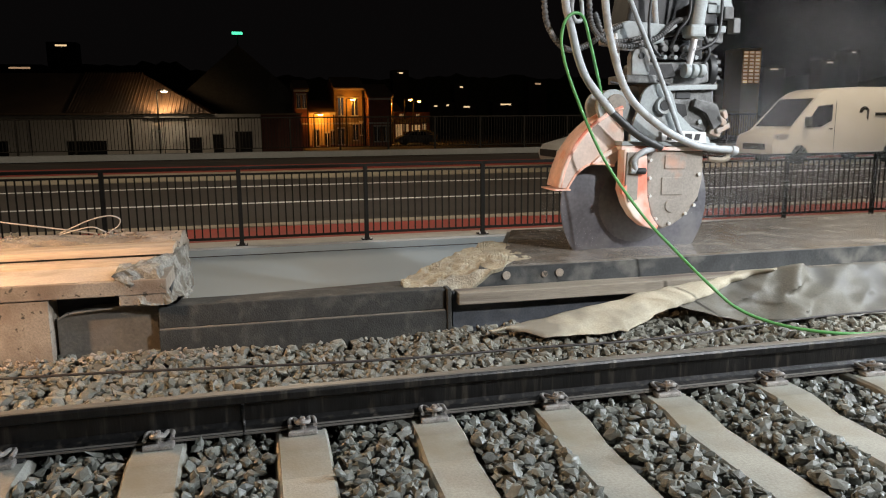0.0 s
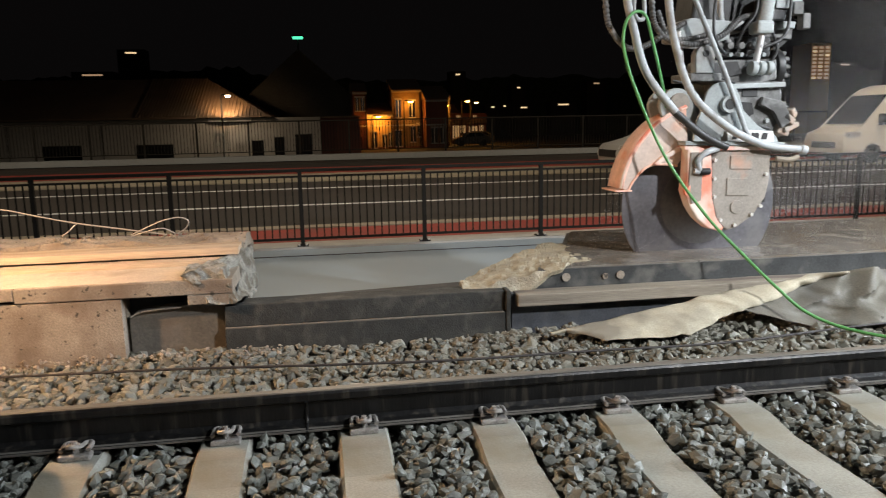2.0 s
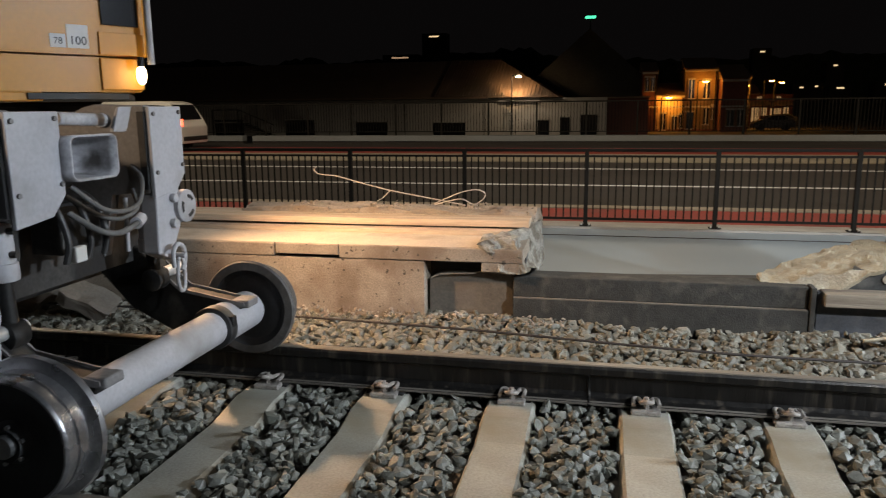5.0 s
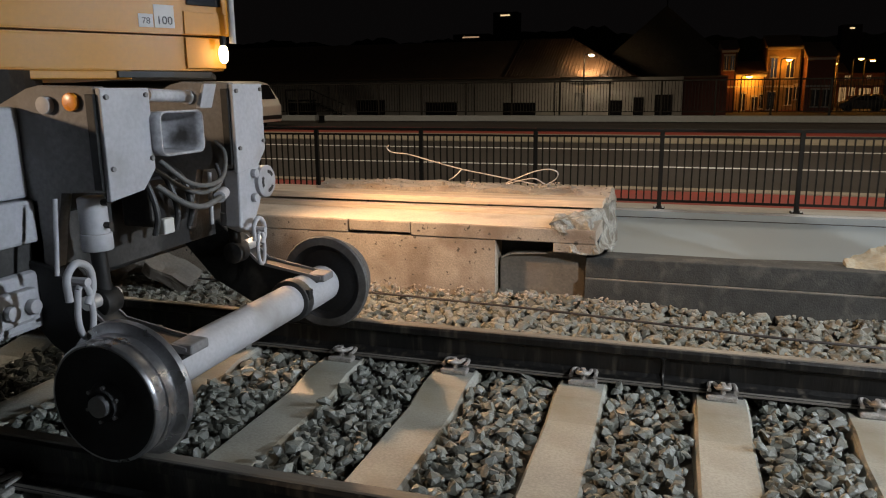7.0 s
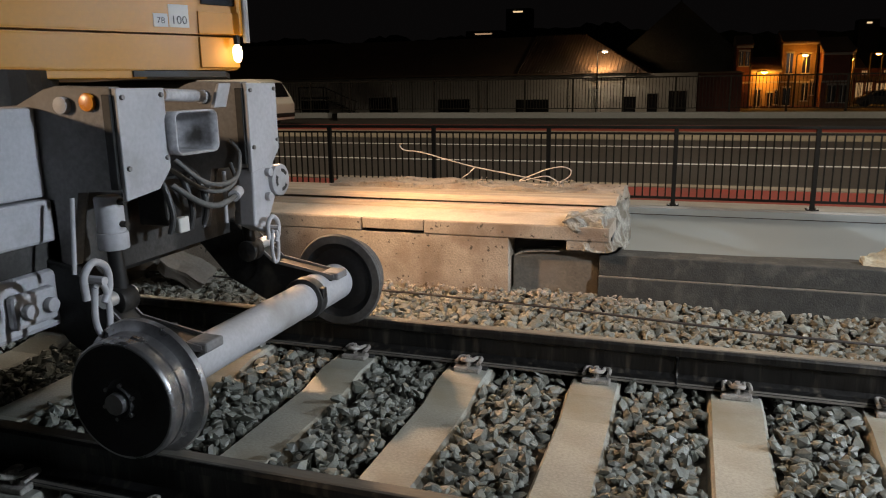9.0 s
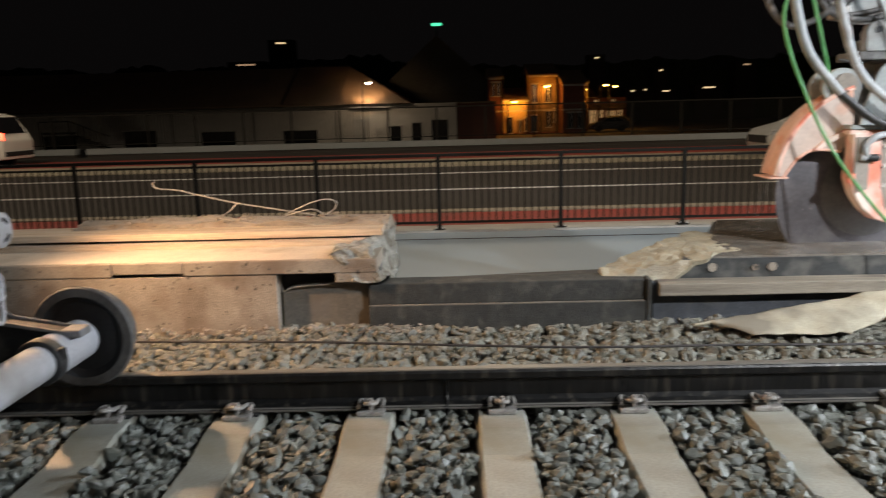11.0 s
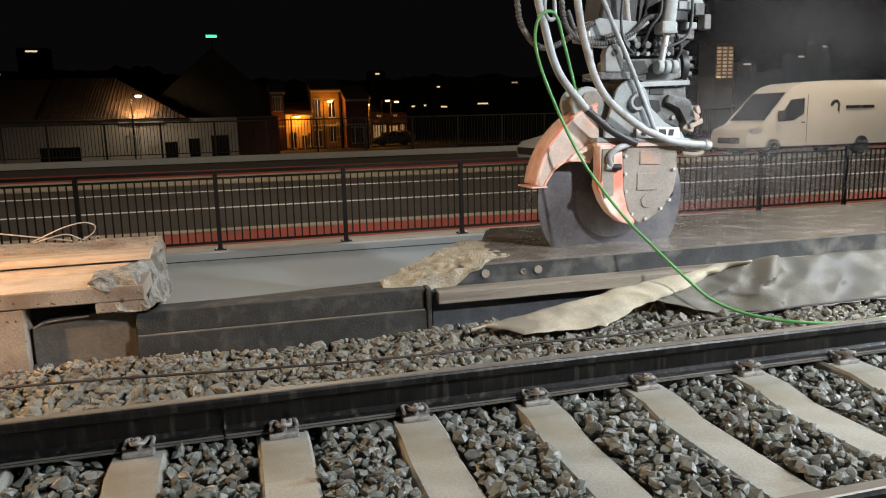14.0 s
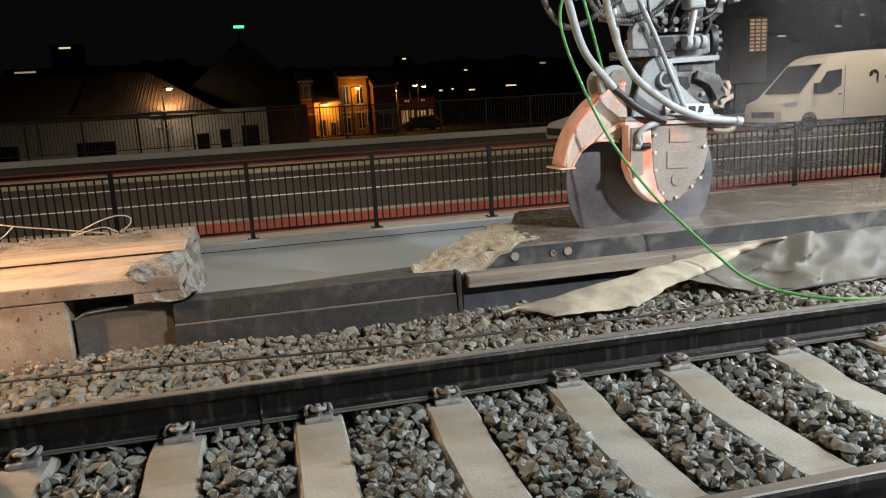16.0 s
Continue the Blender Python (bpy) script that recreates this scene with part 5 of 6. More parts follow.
t = part("ground_cloth", sheet(3.72, 9.0, lambda x: max(0.0, 0.75 - (x - 3.72) / 0.75 + 0.12 * noise.noise(Vector((x * 6, 1, 5)))), 0.0), TARP, None, "", True)
t.modifiers.new("thickness", "SOLIDIFY").thickness = 0.004
f = part("dry_fold", sheet(2.54, 4.70, fold_low, 0.035), CLOTHEDGE, t, "dry beige turned-over edge", True)
f.modifiers.new("thickness", "SOLIDIFY").thickness = 0.005
tagged(t, "wet crumpled beige geotextile sheet draped along the slab", "cloth")
tagged(part("trackside_cable", hose([(-5, 1.0, 0.03), (-2.5, 1.08, 0.035), (-0.9, 1.07, 0.035), (-0.2, 1.03, 0.035), (0.37, 0.97, 0.04), (1.2, 0.87, 0.037), (1.88, 0.80, 0.037), (2.72, 0.79, 0.037), (3.5, 0.76, 0.04), (4.5, 0.87, 0.05), (5.3, 0.89, 0.055), (8, 0.9, 0.06)], 0.0075, 8, 10), CABLE, None, "", True),
       "thin dark cable lying along the ballast", "cable")
tie = thing("tie_wire", "loose pale bent tie wire lying on the boards", "wire")
part("wire_strand", hose([(-1.10, 2.25, 0.895), (-1.13, 2.28, 0.875), (-1.09, 2.29, 0.84), (-0.95, 2.29, 0.825), (-0.78, 2.30, 0.78), (-0.53, 2.30, 0.72), (-0.28, 2.30, 0.675), (-0.05, 2.30, 0.635), (0.08, 2.30, 0.612)], 0.0048, 8), WIRE, tie, "", True)
part("wire_loop", hose([(-0.16, 2.30, 0.62), (-0.05, 2.27, 0.67), (0.06, 2.26, 0.715), (0.17, 2.27, 0.735), (0.235, 2.28, 0.71), (0.22, 2.29, 0.66), (0.15, 2.29, 0.615)], 0.0042, 8), WIRE, tie, "", True)
part("wire_loop", hose([(-0.16, 2.30, 0.61), (-0.04, 2.28, 0.645), (0.06, 2.28, 0.66), (0.14, 2.29, 0.62)], 0.0042, 8), WIRE, tie, "", True)
part("wire_stub", hose([(-0.62, 2.30, 0.63), (-0.57, 2.29, 0.66), (-0.53, 2.30, 0.70), (-0.51, 2.3, 0.715)], 0.0042, 8), WIRE, tie, "", True)

MIST = material("water_droplets", (0.9, 0.92, 0.95), 0.4, 0, 5, 0.02, 40, 0.0)


def droplets(name, clouds, label, seed):
    """Fine drops, each a tiny facet: rows of count, start, end, spread at both ends and radius."""
    rng = np.random.default_rng(seed)
    verts = []
    for count, start, end, s0, s1, r in clouds:
        u = rng.random(count)[:, None]
        mid = np.array(start) * (1 - u) + np.array(end) * u + rng.normal(size=(count, 3)) * (s0 + (s1 - s0) * u)
        # billows: drops keep to the bright swirls of the plume
        swirl = np.sin(2.1 * mid[:, 0] + 1.7 * mid[:, 2]) * np.sin(2.9 * mid[:, 2] - 1.1 * mid[:, 1] + np.sin(1.3 * mid[:, 0]))
        mid = mid[(mid[:, 2] > 0.42) & (rng.random(count) < 0.62 + 0.38 * swirl)]
        size = r * rng.uniform(0.7, 1.3, (len(mid), 1, 1))
        way = rng.normal(size=(len(mid), 3, 3))
        way /= np.linalg.norm(way, axis=2, keepdims=True)
        verts.append((mid[:, None] + way * size).reshape(-1, 3))
    verts = np.concatenate(verts)
    faces = np.arange(len(verts)).reshape(-1, 3)
    me = bpy.data.meshes.new(name)
    me.vertices.add(len(verts)), me.loops.add(faces.size), me.polygons.add(len(faces))
    me.vertices.foreach_set("co", verts.ravel())
    me.loops.foreach_set("vertex_index", faces.ravel())
    me.polygons.foreach_set("loop_start", 3 * np.arange(len(faces)))
    me.update(calc_edges=True)
    me.materials.append(MIST)
    return tagged(new(name, me), label, "mist", "", "stuff")


droplets("spray_mist", [
    (420000, (4.5, 2.5, 0.6), (7.5, 3.4, 0.9), 0.22, 0.5, 0.0012),
    (900000, (5.6, 3.0, 1.0), (8.6, 4.4, 2.7), 0.35, 0.75, 0.00125),
    (330000, (6.6, 3.4, 2.0), (8.2, 4.6, 3.6), 0.5, 0.8, 0.0012),
], "fine pale water mist drifting away from the saw", 21)
droplets("water_spray", [
    (5000, (3.30, 1.95, 0.86), (3.16, 1.95, 0.40), 0.015, 0.07, 0.0013),
    (4000, (3.55, 1.92, 0.46), (3.30, 1.90, 0.50), 0.05, 0.10, 0.0013),
], "thin water spray running off the saw guard", 22)

# ---- vehicles on the far lane ----
def wheel(parent, x, y, z, r, w):
    c = part("wheel", lathe([(-w / 2, r * 0.62), (-w / 2, r * 0.9), (-w / 2 + 0.03, r), (w / 2 - 0.03, r), (w / 2, r * 0.9), (w / 2, r * 0.62)], (x, y, z), "y", 32), TYRE, parent, "black tyre", True)
    part("rim", lathe([(-w / 2 + 0.01, 0.03), (-w / 2 + 0.0, r * 0.3), (-w / 2 + 0.03, r * 0.6), (w / 2 - 0.03, r * 0.62)], (x, y, z), "y", 24), SILVER, c, "grey rim", True)


def vehicle(name, label, category, paint, profile, y0, y1, tumble, windows, glass_front, wheels, at):
    """A car body from its side outline; the cabin narrows upwards by tumble."""
    ob = thing(name, label, category, "vehicles across the road", at=at)
    top = max(z for _, z in profile)
    belt = top * 0.5
    bm = prism(profile, "y", y0, y1, 0.05)
    mid = (y0 + y1) / 2
    for v in bm.verts:
        if v.co.z > belt:
            v.co.y = mid + (v.co.y - mid) * (1 - tumble * (v.co.z - belt) / (top - belt))
    part("body", bm, paint, ob, "", True)

    def side_y(z):
        k = 1 - (tumble * (z - belt) / (top - belt) if z > belt else 0)
        return mid + (y0 - mid) * k

    for pts in windows:
        bm = bmesh.new()
        vs = [bm.verts.new((x, side_y(z) - 0.006, z)) for x, z in pts]
        vs2 = [bm.verts.new((x, side_y(z) + 0.02, z)) for x, z in pts]
        bm.faces.new(vs), bm.faces.new(vs2[::-1])
        for i in range(len(pts)):
            j = (i + 1) % len(pts)
            bm.faces.new((vs[i], vs[j], vs2[j], vs2[i]))
        part("side_window", bm, DARKWIN, ob, "dark glass side window")
    (xa, za), (xb, zb) = glass_front
    bm = bmesh.new()
    n = Vector((zb - za, 0, -(xb - xa))).normalized() * (-0.012 if xb > xa else 0.012)
    rows = []
    for x, z in glass_front:
        k = side_y(z)
        rows.append([bm.verts.new((x + n.x, k + 0.08, z + n.z)), bm.verts.new((x + n.x, 2 * mid - k - 0.08, z + n.z))])
    bm.faces.new((rows[0][0], rows[0][1], rows[1][1], rows[1][0]))
    w = part("windscreen", bm, DARKWIN, ob, "dark windscreen")
    w.modifiers.new("thickness", "SOLIDIFY").thickness = 0.01
    for x, r in wheels:
        for y in (y0 + 0.1, y1 - 0.1):
            wheel(ob, x, y, r, r, 0.2)
    return ob


Z19 = tilt(19)
van = vehicle("delivery_van", "white panel van with dark side logo, parked across the road", "van", WHITE,
              [(0.0, 0.35), (-0.03, 0.70), (0.05, 0.98), (0.50, 1.12), (0.66, 1.18), (1.62, 2.22), (1.85, 2.40), (2.3, 2.52), (3.4, 2.56), (6.1, 2.55), (6.2, 2.4), (6.25, 0.4), (5.2, 0.32), (1.0, 0.30)], 0, 1.95, 0.10,
              [[(1.20, 1.22), (1.30, 1.38), (1.72, 1.93), (2.28, 1.98), (2.24, 1.45), (1.80, 1.24)]], ((0.72, 1.26), (1.58, 2.17)), [(1.05, 0.34), (4.7, 0.34)], (17.6, 18.1, Z19 + 0.0))
part("headlight", prism([(0.02, 0.92), (0.10, 1.02), (0.62, 1.02), (0.55, 0.86), (0.15, 0.82)], "y", -0.012, 0.1, 0.01), CHROME, van, "clear headlight")
part("grille", prism([(0.35, 0.5), (0.35, 0.7), (1.5, 0.7), (1.5, 0.5)], "x", -0.055, 0.02, 0.01), INK, van, "dark grille")
part("door_handle", box(2.13, 2.27, -0.02, 0.0, 1.15, 1.19, 0.006), INK, van)
part("mirror", box(1.12, 1.30, -0.24, -0.04, 1.28, 1.58, 0.04), INK, van, "black door mirror")
part("door_seam", box(2.36, 2.375, -0.004, 0.0, 0.5, 2.1), INK, van)
part("logo_shape", prism(arc(3.55, 1.72, 0.19, -60, 190, 12) + arc(3.57, 1.70, 0.10, 180, -40, 8) + [(3.72, 1.42)], "y", 0.035, 0.07), INK, van, "dark rounded logo shape")
for k in range(6):
    part("lettering_bar", box(4.0 + 0.2 * k, 4.16 + 0.2 * k, -0.0, 0.05, 1.60, 1.70), INK, van, "dark lettering bar")
part("dashboard_clothes", lathe([(0, 0.02), (0.03, 0.15), (0.08, 0.14), (0.12, 0.03)], (0.98, 0.9, 1.30), "z", 16), AMBER, van, "yellow cloth on the dashboard")

car = vehicle("hatchback_car", "grey hatchback car facing along the far lane", "car", SILVER,
              [(0.0, 0.25), (-0.05, 0.55), (0.1, 0.78), (0.9, 0.98), (1.15, 1.02), (1.9, 1.52), (2.4, 1.60), (3.4, 1.56), (4.0, 1.15), (4.25, 0.95), (4.3, 0.3), (3.6, 0.2), (0.8, 0.2)], 0, 1.75, 0.16,
              [[(1.35, 1.03), (2.0, 1.45), (2.4, 1.50), (2.4, 1.03)], [(2.48, 1.03), (2.48, 1.50), (3.3, 1.46), (3.7, 1.10)]], ((1.17, 1.05), (1.88, 1.50)), [(0.85, 0.31), (3.45, 0.31)], (10.15, 18.25, Z19))
part("headlight", prism([(-0.02, 0.66), (0.06, 0.78), (0.62, 0.86), (0.5, 0.72), (0.1, 0.64)], "y", -0.012, 0.1, 0.01), CHROME, car, "clear headlight")
part("bumper_grille", prism([(0.2, 0.4), (0.2, 0.62), (1.55, 0.62), (1.55, 0.4)], "x", -0.065, 0.0, 0.01), INK, car, "dark grille")
part("mirror", box(1.25, 1.42, -0.16, 0.02, 1.0, 1.14, 0.03), SILVER, car)

TAIL = glow("red_tail_light", (1.0, 0.06, 0.02), 6)
mpv = vehicle("people_carrier", "white people carrier seen from behind with red tail light", "car", WHITE,
              [(0.0, 0.3), (0.02, 0.9), (-0.15, 1.1), (-0.45, 1.72), (-0.8, 1.82), (-3.2, 1.82), (-3.9, 1.2), (-4.6, 1.0), (-4.7, 0.35), (-3.5, 0.22), (-0.9, 0.22)], 0, 1.8, 0.12,
              [[(-0.42, 1.12), (-0.65, 1.66), (-1.5, 1.70), (-1.5, 1.10)], [(-1.6, 1.10), (-1.6, 1.70), (-2.9, 1.68), (-3.3, 1.15)]], ((-0.17, 1.14), (-0.44, 1.68)), [(-0.95, 0.33), (-3.6, 0.33)], (-13.7, 20.9, tilt(21)))
part("tail_light", box(-0.14, 0.0, 0.04, 0.16, 0.92, 1.18, 0.02), TAIL, mpv, "lit red tail light")
part("bumper_strip", box(-0.01, 0.06, 0.1, 1.7, 0.4, 0.55, 0.02), INK, mpv)

# ---- the town behind the road ----
structure("backfill", box(-200, 200, 26.2, 120, -1.24, -1.14), EARTH, "dark low ground below the road", "ground")
structure("road_abutment", box(-90, 130, 25.5, 26.2, -1.4, -0.25), KERB, "concrete edge of the road deck", "abutment")

hall = thing("warehouse", "long low pale rendered warehouse with a sheet roof", "building")
part("wall", box(-62, 1.25, 60.0, 75, -1.3, 2.0), WALLGREY, hall)
part("plinth", box(-62, 1.27, 59.96, 60.0, -1.3, -1.18), KERB, hall)
part("roof", prism([(59.5, 2.0), (59.5, 2.15), (67.5, 5.6), (75.5, 2.15), (75.5, 2.0)], "x", -62.5, -8.6), ROOF, hall, "dark sheet roof")
part("eave_band", box(-62, 1.27, 59.9, 60.0, 1.75, 2.0, 0.01), KERB, hall, "pale eave band")
hip = bmesh.new()
corner = [hip.verts.new(p) for p in ((-8.6, 59.5, 2.05), (-2.6, 59.5, 2.05), (-2.6, 75.5, 2.05), (-8.6, 75.5, 2.05), (-8.6, 67.5, 5.6))]
for ids in ((0, 1, 4), (1, 2, 4), (2, 3, 4), (3, 0, 4), (3, 2, 1, 0)):
    hip.faces.new([corner[i] for i in ids])
part("hip_roof", hip, ROOF, hall, "lit hip end of the roof")
for k in range(20):
    part("roof_rib", prism([(59.45, 2.12), (59.45, 2.24), (67.5, 5.72), (67.5, 5.6)], "x", -13.2 + k * 0.24, -13.12 + k * 0.24), ROOF, hall)
for k in range(18):
    x = -8.35 + 0.3 * k
    t = (-2.6 - x) / 6
    part("roof_rib", rod((x, 59.46, 2.07), (x, 59.46 + 8 * t, 2.07 + 3.55 * t), 0.045, seg=6), ROOF, hall)
part("fascia", box(-7.7, -4.3, 59.8, 60.15, 1.62, 2.02, 0.01), SIGN, hall, "pale fascia board")
for x0, x1, z0, z1 in ((-34.2, -31.3, -1.2, 0.35), (-27.2, -24.4, -1.2, 0.28), (-20.5, -17.6, -1.2, 0.05), (-13.45, -10.6, -1.22, -0.02), (-4.4, -3.45, -1.22, 0.15), (-2.55, -1.75, -1.22, 0.38), (-0.85, 0.5, -1.2, 0.58)):
    w = part("window", box(x0, x1, 59.97, 60.05, z0, z1), DARKWIN, hall, "dark window opening")
    part("window_frame", box(x0 - 0.06, x1 + 0.06, 59.93, 59.97, z1, z1 + 0.07), KERB, w)
for x in (-30, -23, -16, -9, -6.3):
    part("wall_seam", box(x, x + 0.05, 59.96, 60.0, -1.1, 1.75), FENCE, hall)

annexe = thing("brick_annexe", "dark red brick annexe beside the warehouse", "building")
part("wall", box(1.3, 4.6, 60.5, 70, -1.3, 1.9), BRICK, annexe)
part("roof", prism([(1.2, 1.9), (1.2, 2.0), (4.7, 2.05), (4.7, 1.9)], "y", 60.3, 70.2), ROOF, annexe)
gable = thing("dark_gable_house", "tall dark gabled house in the night", "house")
# Ground colour on wall and roof puts the unlit dark into the paint.
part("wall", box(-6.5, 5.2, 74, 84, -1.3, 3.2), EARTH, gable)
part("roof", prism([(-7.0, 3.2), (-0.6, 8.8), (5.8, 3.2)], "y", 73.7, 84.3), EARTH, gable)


def house(x0, x1, y, z1, mat, label, wins, ridge):
    ob = thing("house", label, "house", "houses of the street")
    part("wall", box(x0, x1, y, y + 8, -1.4, z1), mat, ob)
    part("roof", prism([(y - 0.3, z1), (y + 4, z1 + ridge), (y + 8.3, z1)], "x", x0 - 0.1, x1 + 0.1), ROOF, ob)
    part("cornice", box(x0 - 0.05, x1 + 0.05, y - 0.18, y, z1 - 0.28, z1 - 0.08, 0.03), KERB, ob)
    part("floor_band", box(x0, x1, y - 0.05, y, 1.05, 1.2), KERB, ob)
    part("drainpipe", rod((x1 - 0.12, y - 0.08, -1.3), (x1 - 0.12, y - 0.08, z1 - 0.2), 0.05, seg=8), FENCE, ob)
    part("plinth", box(x0, x1, y - 0.04, y, -1.35, -0.95), BRICK, ob)
    for wx, wz, ww, wh in wins:
        w = part("window", box(wx, wx + ww, y - 0.03, y + 0.05, wz, wz + wh), DARKWIN, ob, "dark window")
        part("window_sill", box(wx - 0.08, wx + ww + 0.08, y - 0.12, y, wz - 0.1, wz), KERB, w)
        part("lintel", box(wx - 0.1, wx + ww + 0.1, y - 0.08, y, wz + wh, wz + wh + 0.16), KERB, w)
        for sx in (wx - 0.05, wx + ww + 0.05):
            part("jamb", box(sx - 0.04, sx + 0.04, y - 0.07, y, wz, wz + wh), OCHREDIM, w)
        part("window_frame", box(wx + ww / 2 - 0.03, wx + ww / 2 + 0.03, y - 0.05, y - 0.03, wz, wz + wh), SIGN, w)
    return ob


house(4.45, 5.75, 69.0, 4.4, BRICK, "narrow dark house at the street corner", [(4.7, 2.6, 0.3, 1.2), (5.2, 2.6, 0.3, 1.2)], 1.0)
house(5.8, 8.3, 70.0, 2.25, OCHRE, "low ochre house lit by a street lamp", [(6.2, -1.0, 0.5, 1.5), (7.3, -1.3, 0.4, 1.5), (7.9, -0.8, 0.25, 1.2)], 1.2)
house(8.35, 11.2, 70.5, 4.6, OCHREDIM, "tall ochre house lit by a street lamp", [(8.6, -0.9, 0.6, 1.5), (8.7, 1.9, 0.5, 1.7), (10.1, -0.5, 0.5, 1.5), (10.0, 1.9, 0.6, 1.6), (10.8, 0.0, 0.25, 1.2)], 1.2)
house(11.4, 13.6, 68.5, 3.6, BRICK, "dark house with unlit windows", [(11.9, -0.6, 0.6, 1.4), (12.8, -0.6, 0.5, 1.4)], 1.4)
house(13.8, 15.1, 76.0, 4.0, OCHRE, "ochre house further down the street", [(14.1, 0.3, 0.3, 1.2), (14.6, 0.3, 0.3, 1.2)], 1.0)
house(15.6, 19.0, 92.0, 2.5, WALLGREY, "pale small house at the street's end", [(16.2, 0.0, 0.5, 1.0), (17.4, 0.0, 0.5, 1.0)], 1.2)

ORANGEBULB = glow("sodium_bulb", (1.0, 0.42, 0.07), 60)
WHITEBULB = glow("white_bulb", (1.0, 0.85, 0.65), 60)
GREENBULB = glow("green_bulb", (0.10, 0.95, 0.50), 1.3)


def street_lamp(x, y, z, foot, bulb, r=0.2, label="slim street lamp glowing orange"):
    ob = thing("street_lamp", label, "street lamp", "street lamps", at=(x, y, foot))
    h = z - foot
    part("pole", rod((-0.6, 0.4, 0), (-0.6, 0.4, h - 0.05), 0.08, 0.05, 12), FENCE, ob, "", True)
    part("arm", hose([(-0.6, 0.4, h - 0.08), (-0.5, 0.3, h + 0.08), (0, 0, h + 0.12)], 0.04, 8), FENCE, ob, "", True)
    head = part("lamp_head", lathe([(0.13, 0.05), (0.15, 0.2), (0.05, r + 0.05), (0.02, r + 0.05)], (0, 0, h - 0.02), "z", 20), KERB, ob, "", True)
    b = part("bulb", lathe([(-0.12, 0.05), (-0.08, r * 0.8), (0.0, r), (0.03, r * 0.9)], (0, 0, h), "z", 20), bulb, head, "glowing lamp glass", True)
    b.visible_shadow = False
    return ob


street_lamp(-5.9, 58.6, 3.75, -1.15, WHITEBULB, 0.24, "slim street lamp glowing warm white")
street_lamp(6.8, 68.6, 2.0, -1.15, ORANGEBULB, 0.26)
street_lamp(10.0, 69.2, 3.4, -1.15, ORANGEBULB, 0.26)
street_lamp(14.5, 74.6, 3.1, -1.15, ORANGEBULB, 0.24)
street_lamp(17.4, 78.0, 3.6, -1.15, ORANGEBULB, 0.24)
street_lamp(18.5, 78.5, 3.45, -1.15, ORANGEBULB, 0.24)
for x, y, z, w in ((6.8, 69.3, 1.75, 150), (10.0, 69.8, 3.1, 90), (5.1, 68.2, 1.6, 24), (14.3, 75.2, 2.7, 60), (18.0, 77.5, 3.2, 200)):
    lamp("street_light_orange", "POINT", (x, y, z), w, (1.0, 0.36, 0.03), 0.2)

shelter = thing("phone_box", "slim pale framed glass box under the street lamp", "booth", at=(-6.6, 57.5, -1.15))
for x in (-0.35, 0.35):
    part("frame_post", box(x - 0.05, x + 0.05, -0.05, 0.05, 0, 1.9), SIGN, shelter)
part("frame_top", box(-0.4, 0.4, -0.06, 0.06, 1.8, 1.95), SIGN, shelter)
part("frame_foot", box(-1.3, 1.3, -0.2, 0.2, 0.0, 0.12), SIGN, shelter)

# Added shop: its glowing panes stand in for small lights down the street.
shop = thing("shop_standin", "added shop, its glow standing in for street lights", "shop", at=(17.2, 88.0, -1.2))
SHOPGLOW = glow("shop_standin_glow", (1.0, 0.60, 0.26), 0.22)
part("wall", box(0, 4.6, 0, 5, 0, 3.6), BRICK, shop)
part("awning", prism([(-0.8, 2.3), (-0.75, 2.4), (0.0, 2.8), (0.0, 2.7)], "x", 0.1, 4.5), OCHREDIM, shop, "sloping awning")
for x0, x1, z0, z1 in ((0.3, 1.1, 0.4, 2.1), (1.3, 1.9, 1.2, 2.1), (2.3, 3.4, 0.5, 2.0), (3.7, 4.2, 0.1, 2.1), (0.8, 1.3, 2.95, 3.35), (2.9, 3.3, 2.95, 3.35)):
    w = part("window", box(x0, x1, -0.03, 0.02, z0, z1), SHOPGLOW, shop, "glowing pane standing in for street lights")
    for k in (1, 2):
        xm = x0 + (x1 - x0) * k / 3
        part("glazing_bar", box(xm - 0.03, xm + 0.03, -0.06, -0.03, z0, z1), FENCE, w)
for x, y in ((14.9, 72.5), (17.0, 79.5)):
    vehicle("parked_car", "dark parked car under the orange street lamps", "car", NEARBLACK,
            [(0.0, 0.25), (-0.05, 0.55), (0.1, 0.78), (0.9, 0.98), (1.6, 1.42), (2.9, 1.42), (3.5, 1.0), (3.8, 0.9), (3.85, 0.3), (3.2, 0.2), (0.8, 0.2)], 0, 1.7, 0.16,
            [[(1.2, 0.98), (1.7, 1.34), (2.2, 1.36), (2.2, 0.98)], [(2.3, 0.98), (2.3, 1.36), (2.85, 1.34), (3.2, 1.0)]], ((0.95, 1.0), (1.55, 1.38)), [(0.8, 0.3), (3.1, 0.3)], (x, y, -1.15))

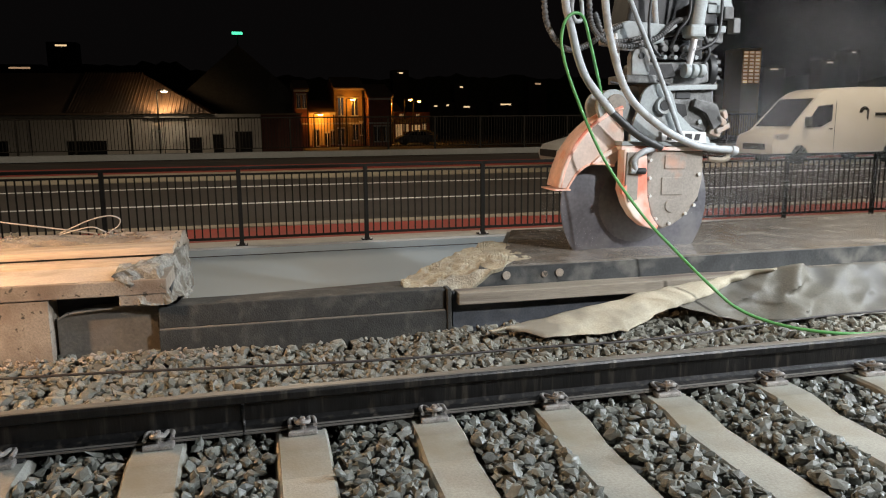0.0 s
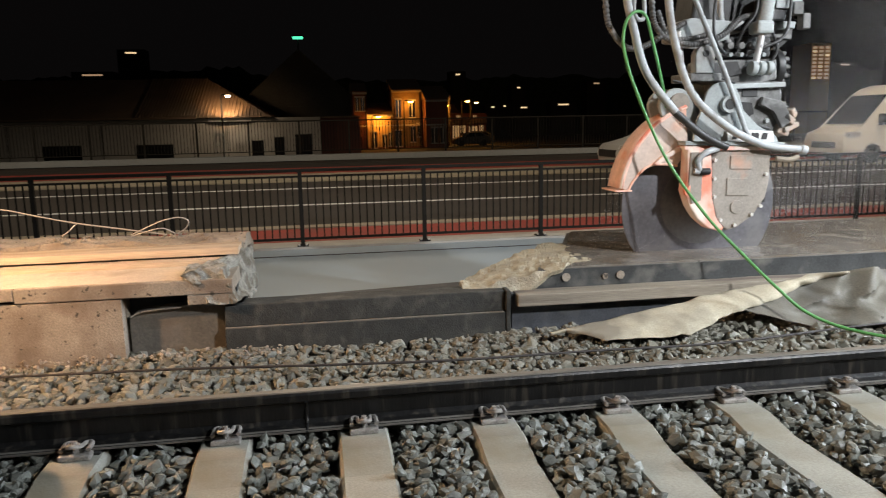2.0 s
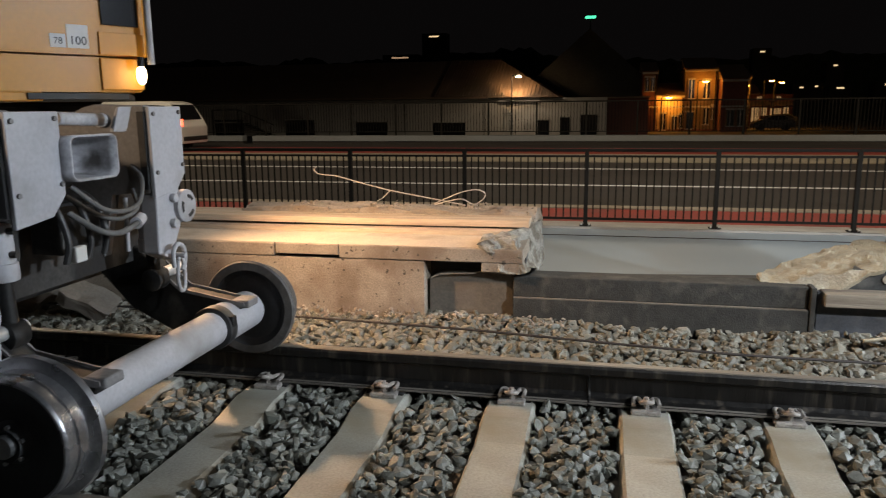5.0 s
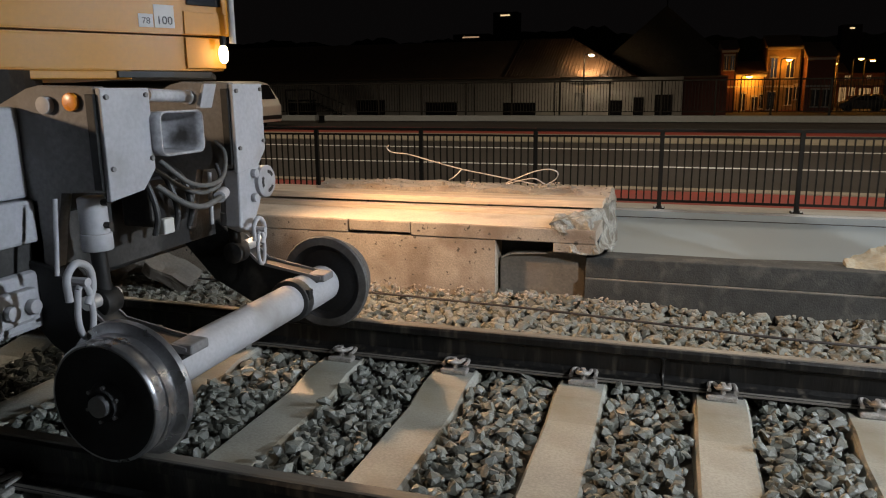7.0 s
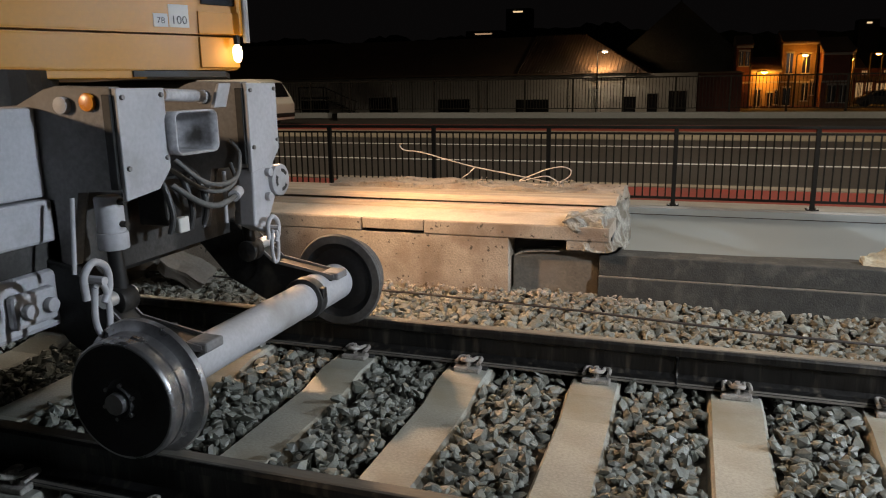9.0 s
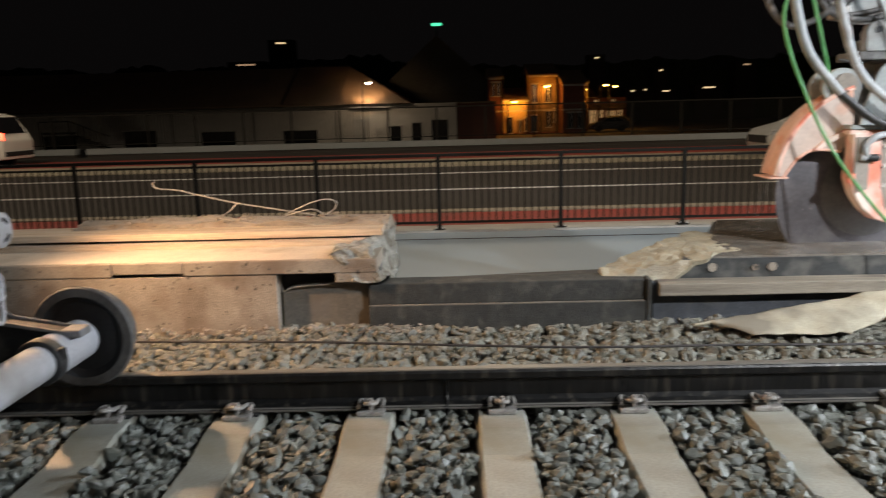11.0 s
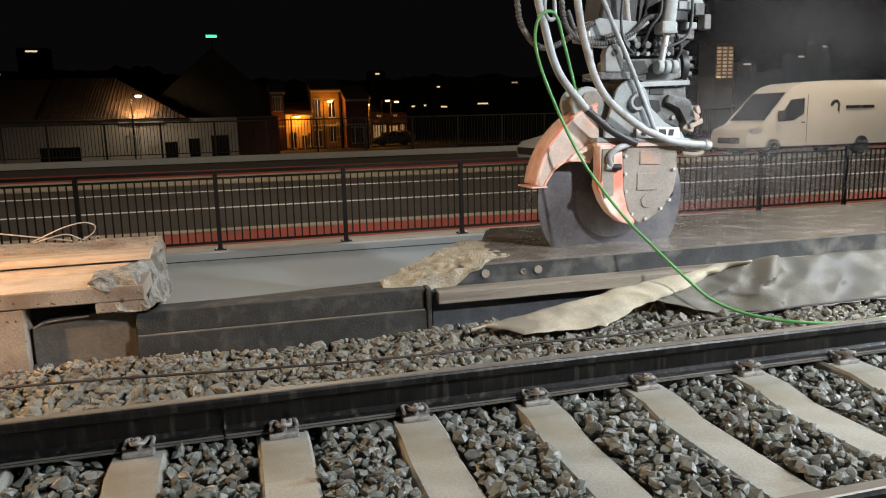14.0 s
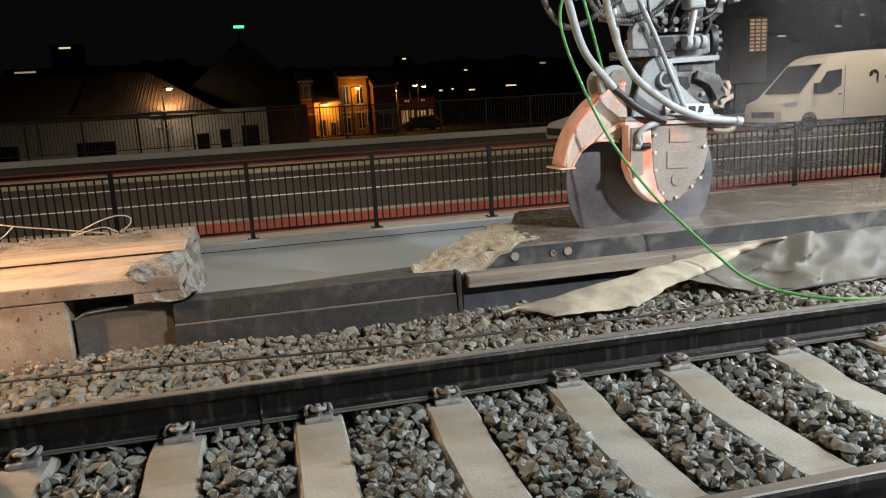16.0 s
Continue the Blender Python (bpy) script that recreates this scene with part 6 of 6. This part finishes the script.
tower = thing("office_tower", "pale tower block with lit windows far off", "building", at=(67.3, 90, -1.2))
part("wall", box(0, 3.0, 0, 4, 0, 12.1), OCHRE, tower)
LIT = glow("lit_window", (1.0, 0.70, 0.38), 0.9)
DIM = glow("dim_window", (1.0, 0.62, 0.35), 0.35)
for k in range(9):
    for j in range(3):
        part("window", box(0.25 + 0.95 * j, 0.9 + 0.95 * j, -0.03, 0.02, 7.4 + 0.5 * k, 7.7 + 0.5 * k), LIT if (k * 3 + j * 5) % 7 == 0 else DIM, tower, "lit window")
for k, (x, z, w) in enumerate(((-20.4, 10.0, 1.2), (-24.8, 7.5, 2.2), (18.3, 7.2, 0.5), (26.1, 5.5, 0.4), (32.0, 3.3, 1.4), (26.7, 3.0, 0.8), (36.3, 5.9, 0.8), (71.5, 8.0, 1.3), (80.5, 9.0, 1.0), (22.5, 3.1, 0.4), (24.0, 3.2, 0.3), (84, 10.4, 0.6))):
    far_light = thing("distant_building", "far dark building with a lit window", "building", "distant lit buildings", at=(x, 118 - k * 0.2, -1.2))
    far_light.location.x = x * 1.3
    zz = (z - 1.36) * 1.3 + 1.36 + 1.2
    # Wall in ground colour, its night shade painted in.
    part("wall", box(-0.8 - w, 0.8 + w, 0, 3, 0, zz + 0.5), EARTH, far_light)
    part("window", box(-w * 0.65, w * 0.65, -0.05, 0.0, zz - 0.12, zz + 0.12), LIT if k not in (1, 6) else DIM, far_light, "lit window")
mast = thing("signal_mast", "tall dark mast with a green lamp", "mast", at=(-0.9, 89.5, -1.2))
part("pole", rod((0, 0.3, 0), (0, 0.3, 13), 0.12, 0.07, 10), FENCE, mast, "", True)
part("lamp_glass", box(-0.62, 0.62, 0, 0.3, 12.68, 13.0, 0.08), GREENBULB, mast, "glowing green lamp")

ridge = bmesh.new()
rows = []
for i in range(361):
    x = -180 + i
    h = 9.0 + 3.5 * noise.noise(Vector((x * 0.02, 0, 1))) + 1.6 * noise.noise(Vector((x * 0.11, 2, 1))) + 0.8 * noise.noise(Vector((x * 0.6, 4, 1)))
    rows.append([ridge.verts.new((x, 119 + 3 * noise.noise(Vector((x * 0.05, 7, 0))), -1.2)), ridge.verts.new((x, 121, max(2.0, h))), ridge.verts.new((x, 128, max(1.0, h - 2)))])
for a, b in zip(rows, rows[1:]):
    for j in range(2):
        ridge.faces.new((a[j], b[j], b[j + 1], a[j + 1]))
structure("wooded_ridge", ridge, FOLIAGE, "dark wooded hillside behind the town", "hillside")

stair = thing("outdoor_stair", "steel outdoor stair with handrails against the warehouse", "stair", at=(-33.0, 57.4, -1.15))
part("landing", box(0, 2.6, 0, 1.6, 1.25, 1.35), KERB, stair)
for x in (0.05, 1.2, 2.5):
    part("post", rod((x, 0, 0), (x, 0, 2.45), 0.05, seg=8), FENCE, stair)
part("handrail", rod((0, 0, 2.4), (2.6, 0, 2.4), 0.05, seg=8), FENCE, stair)
for z in (0.35, 1.35):
    part("handrail", rod((2.6, 0, 1.05 + z), (5.8, 0, z - 0.25), 0.05, seg=8), FENCE, stair)
for k in range(9):
    part("step", box(2.6 + 0.34 * k, 2.95 + 0.34 * k, 0, 1.4, 1.15 - 0.145 * k, 1.21 - 0.145 * k), FENCE, stair)
for k in range(7):
    part("baluster", rod((2.8 + 0.45 * k, 0, 1.1 - 0.19 * k), (2.8 + 0.45 * k, 0, 2.3 - 0.2 * k), 0.03, seg=6), FENCE, stair)
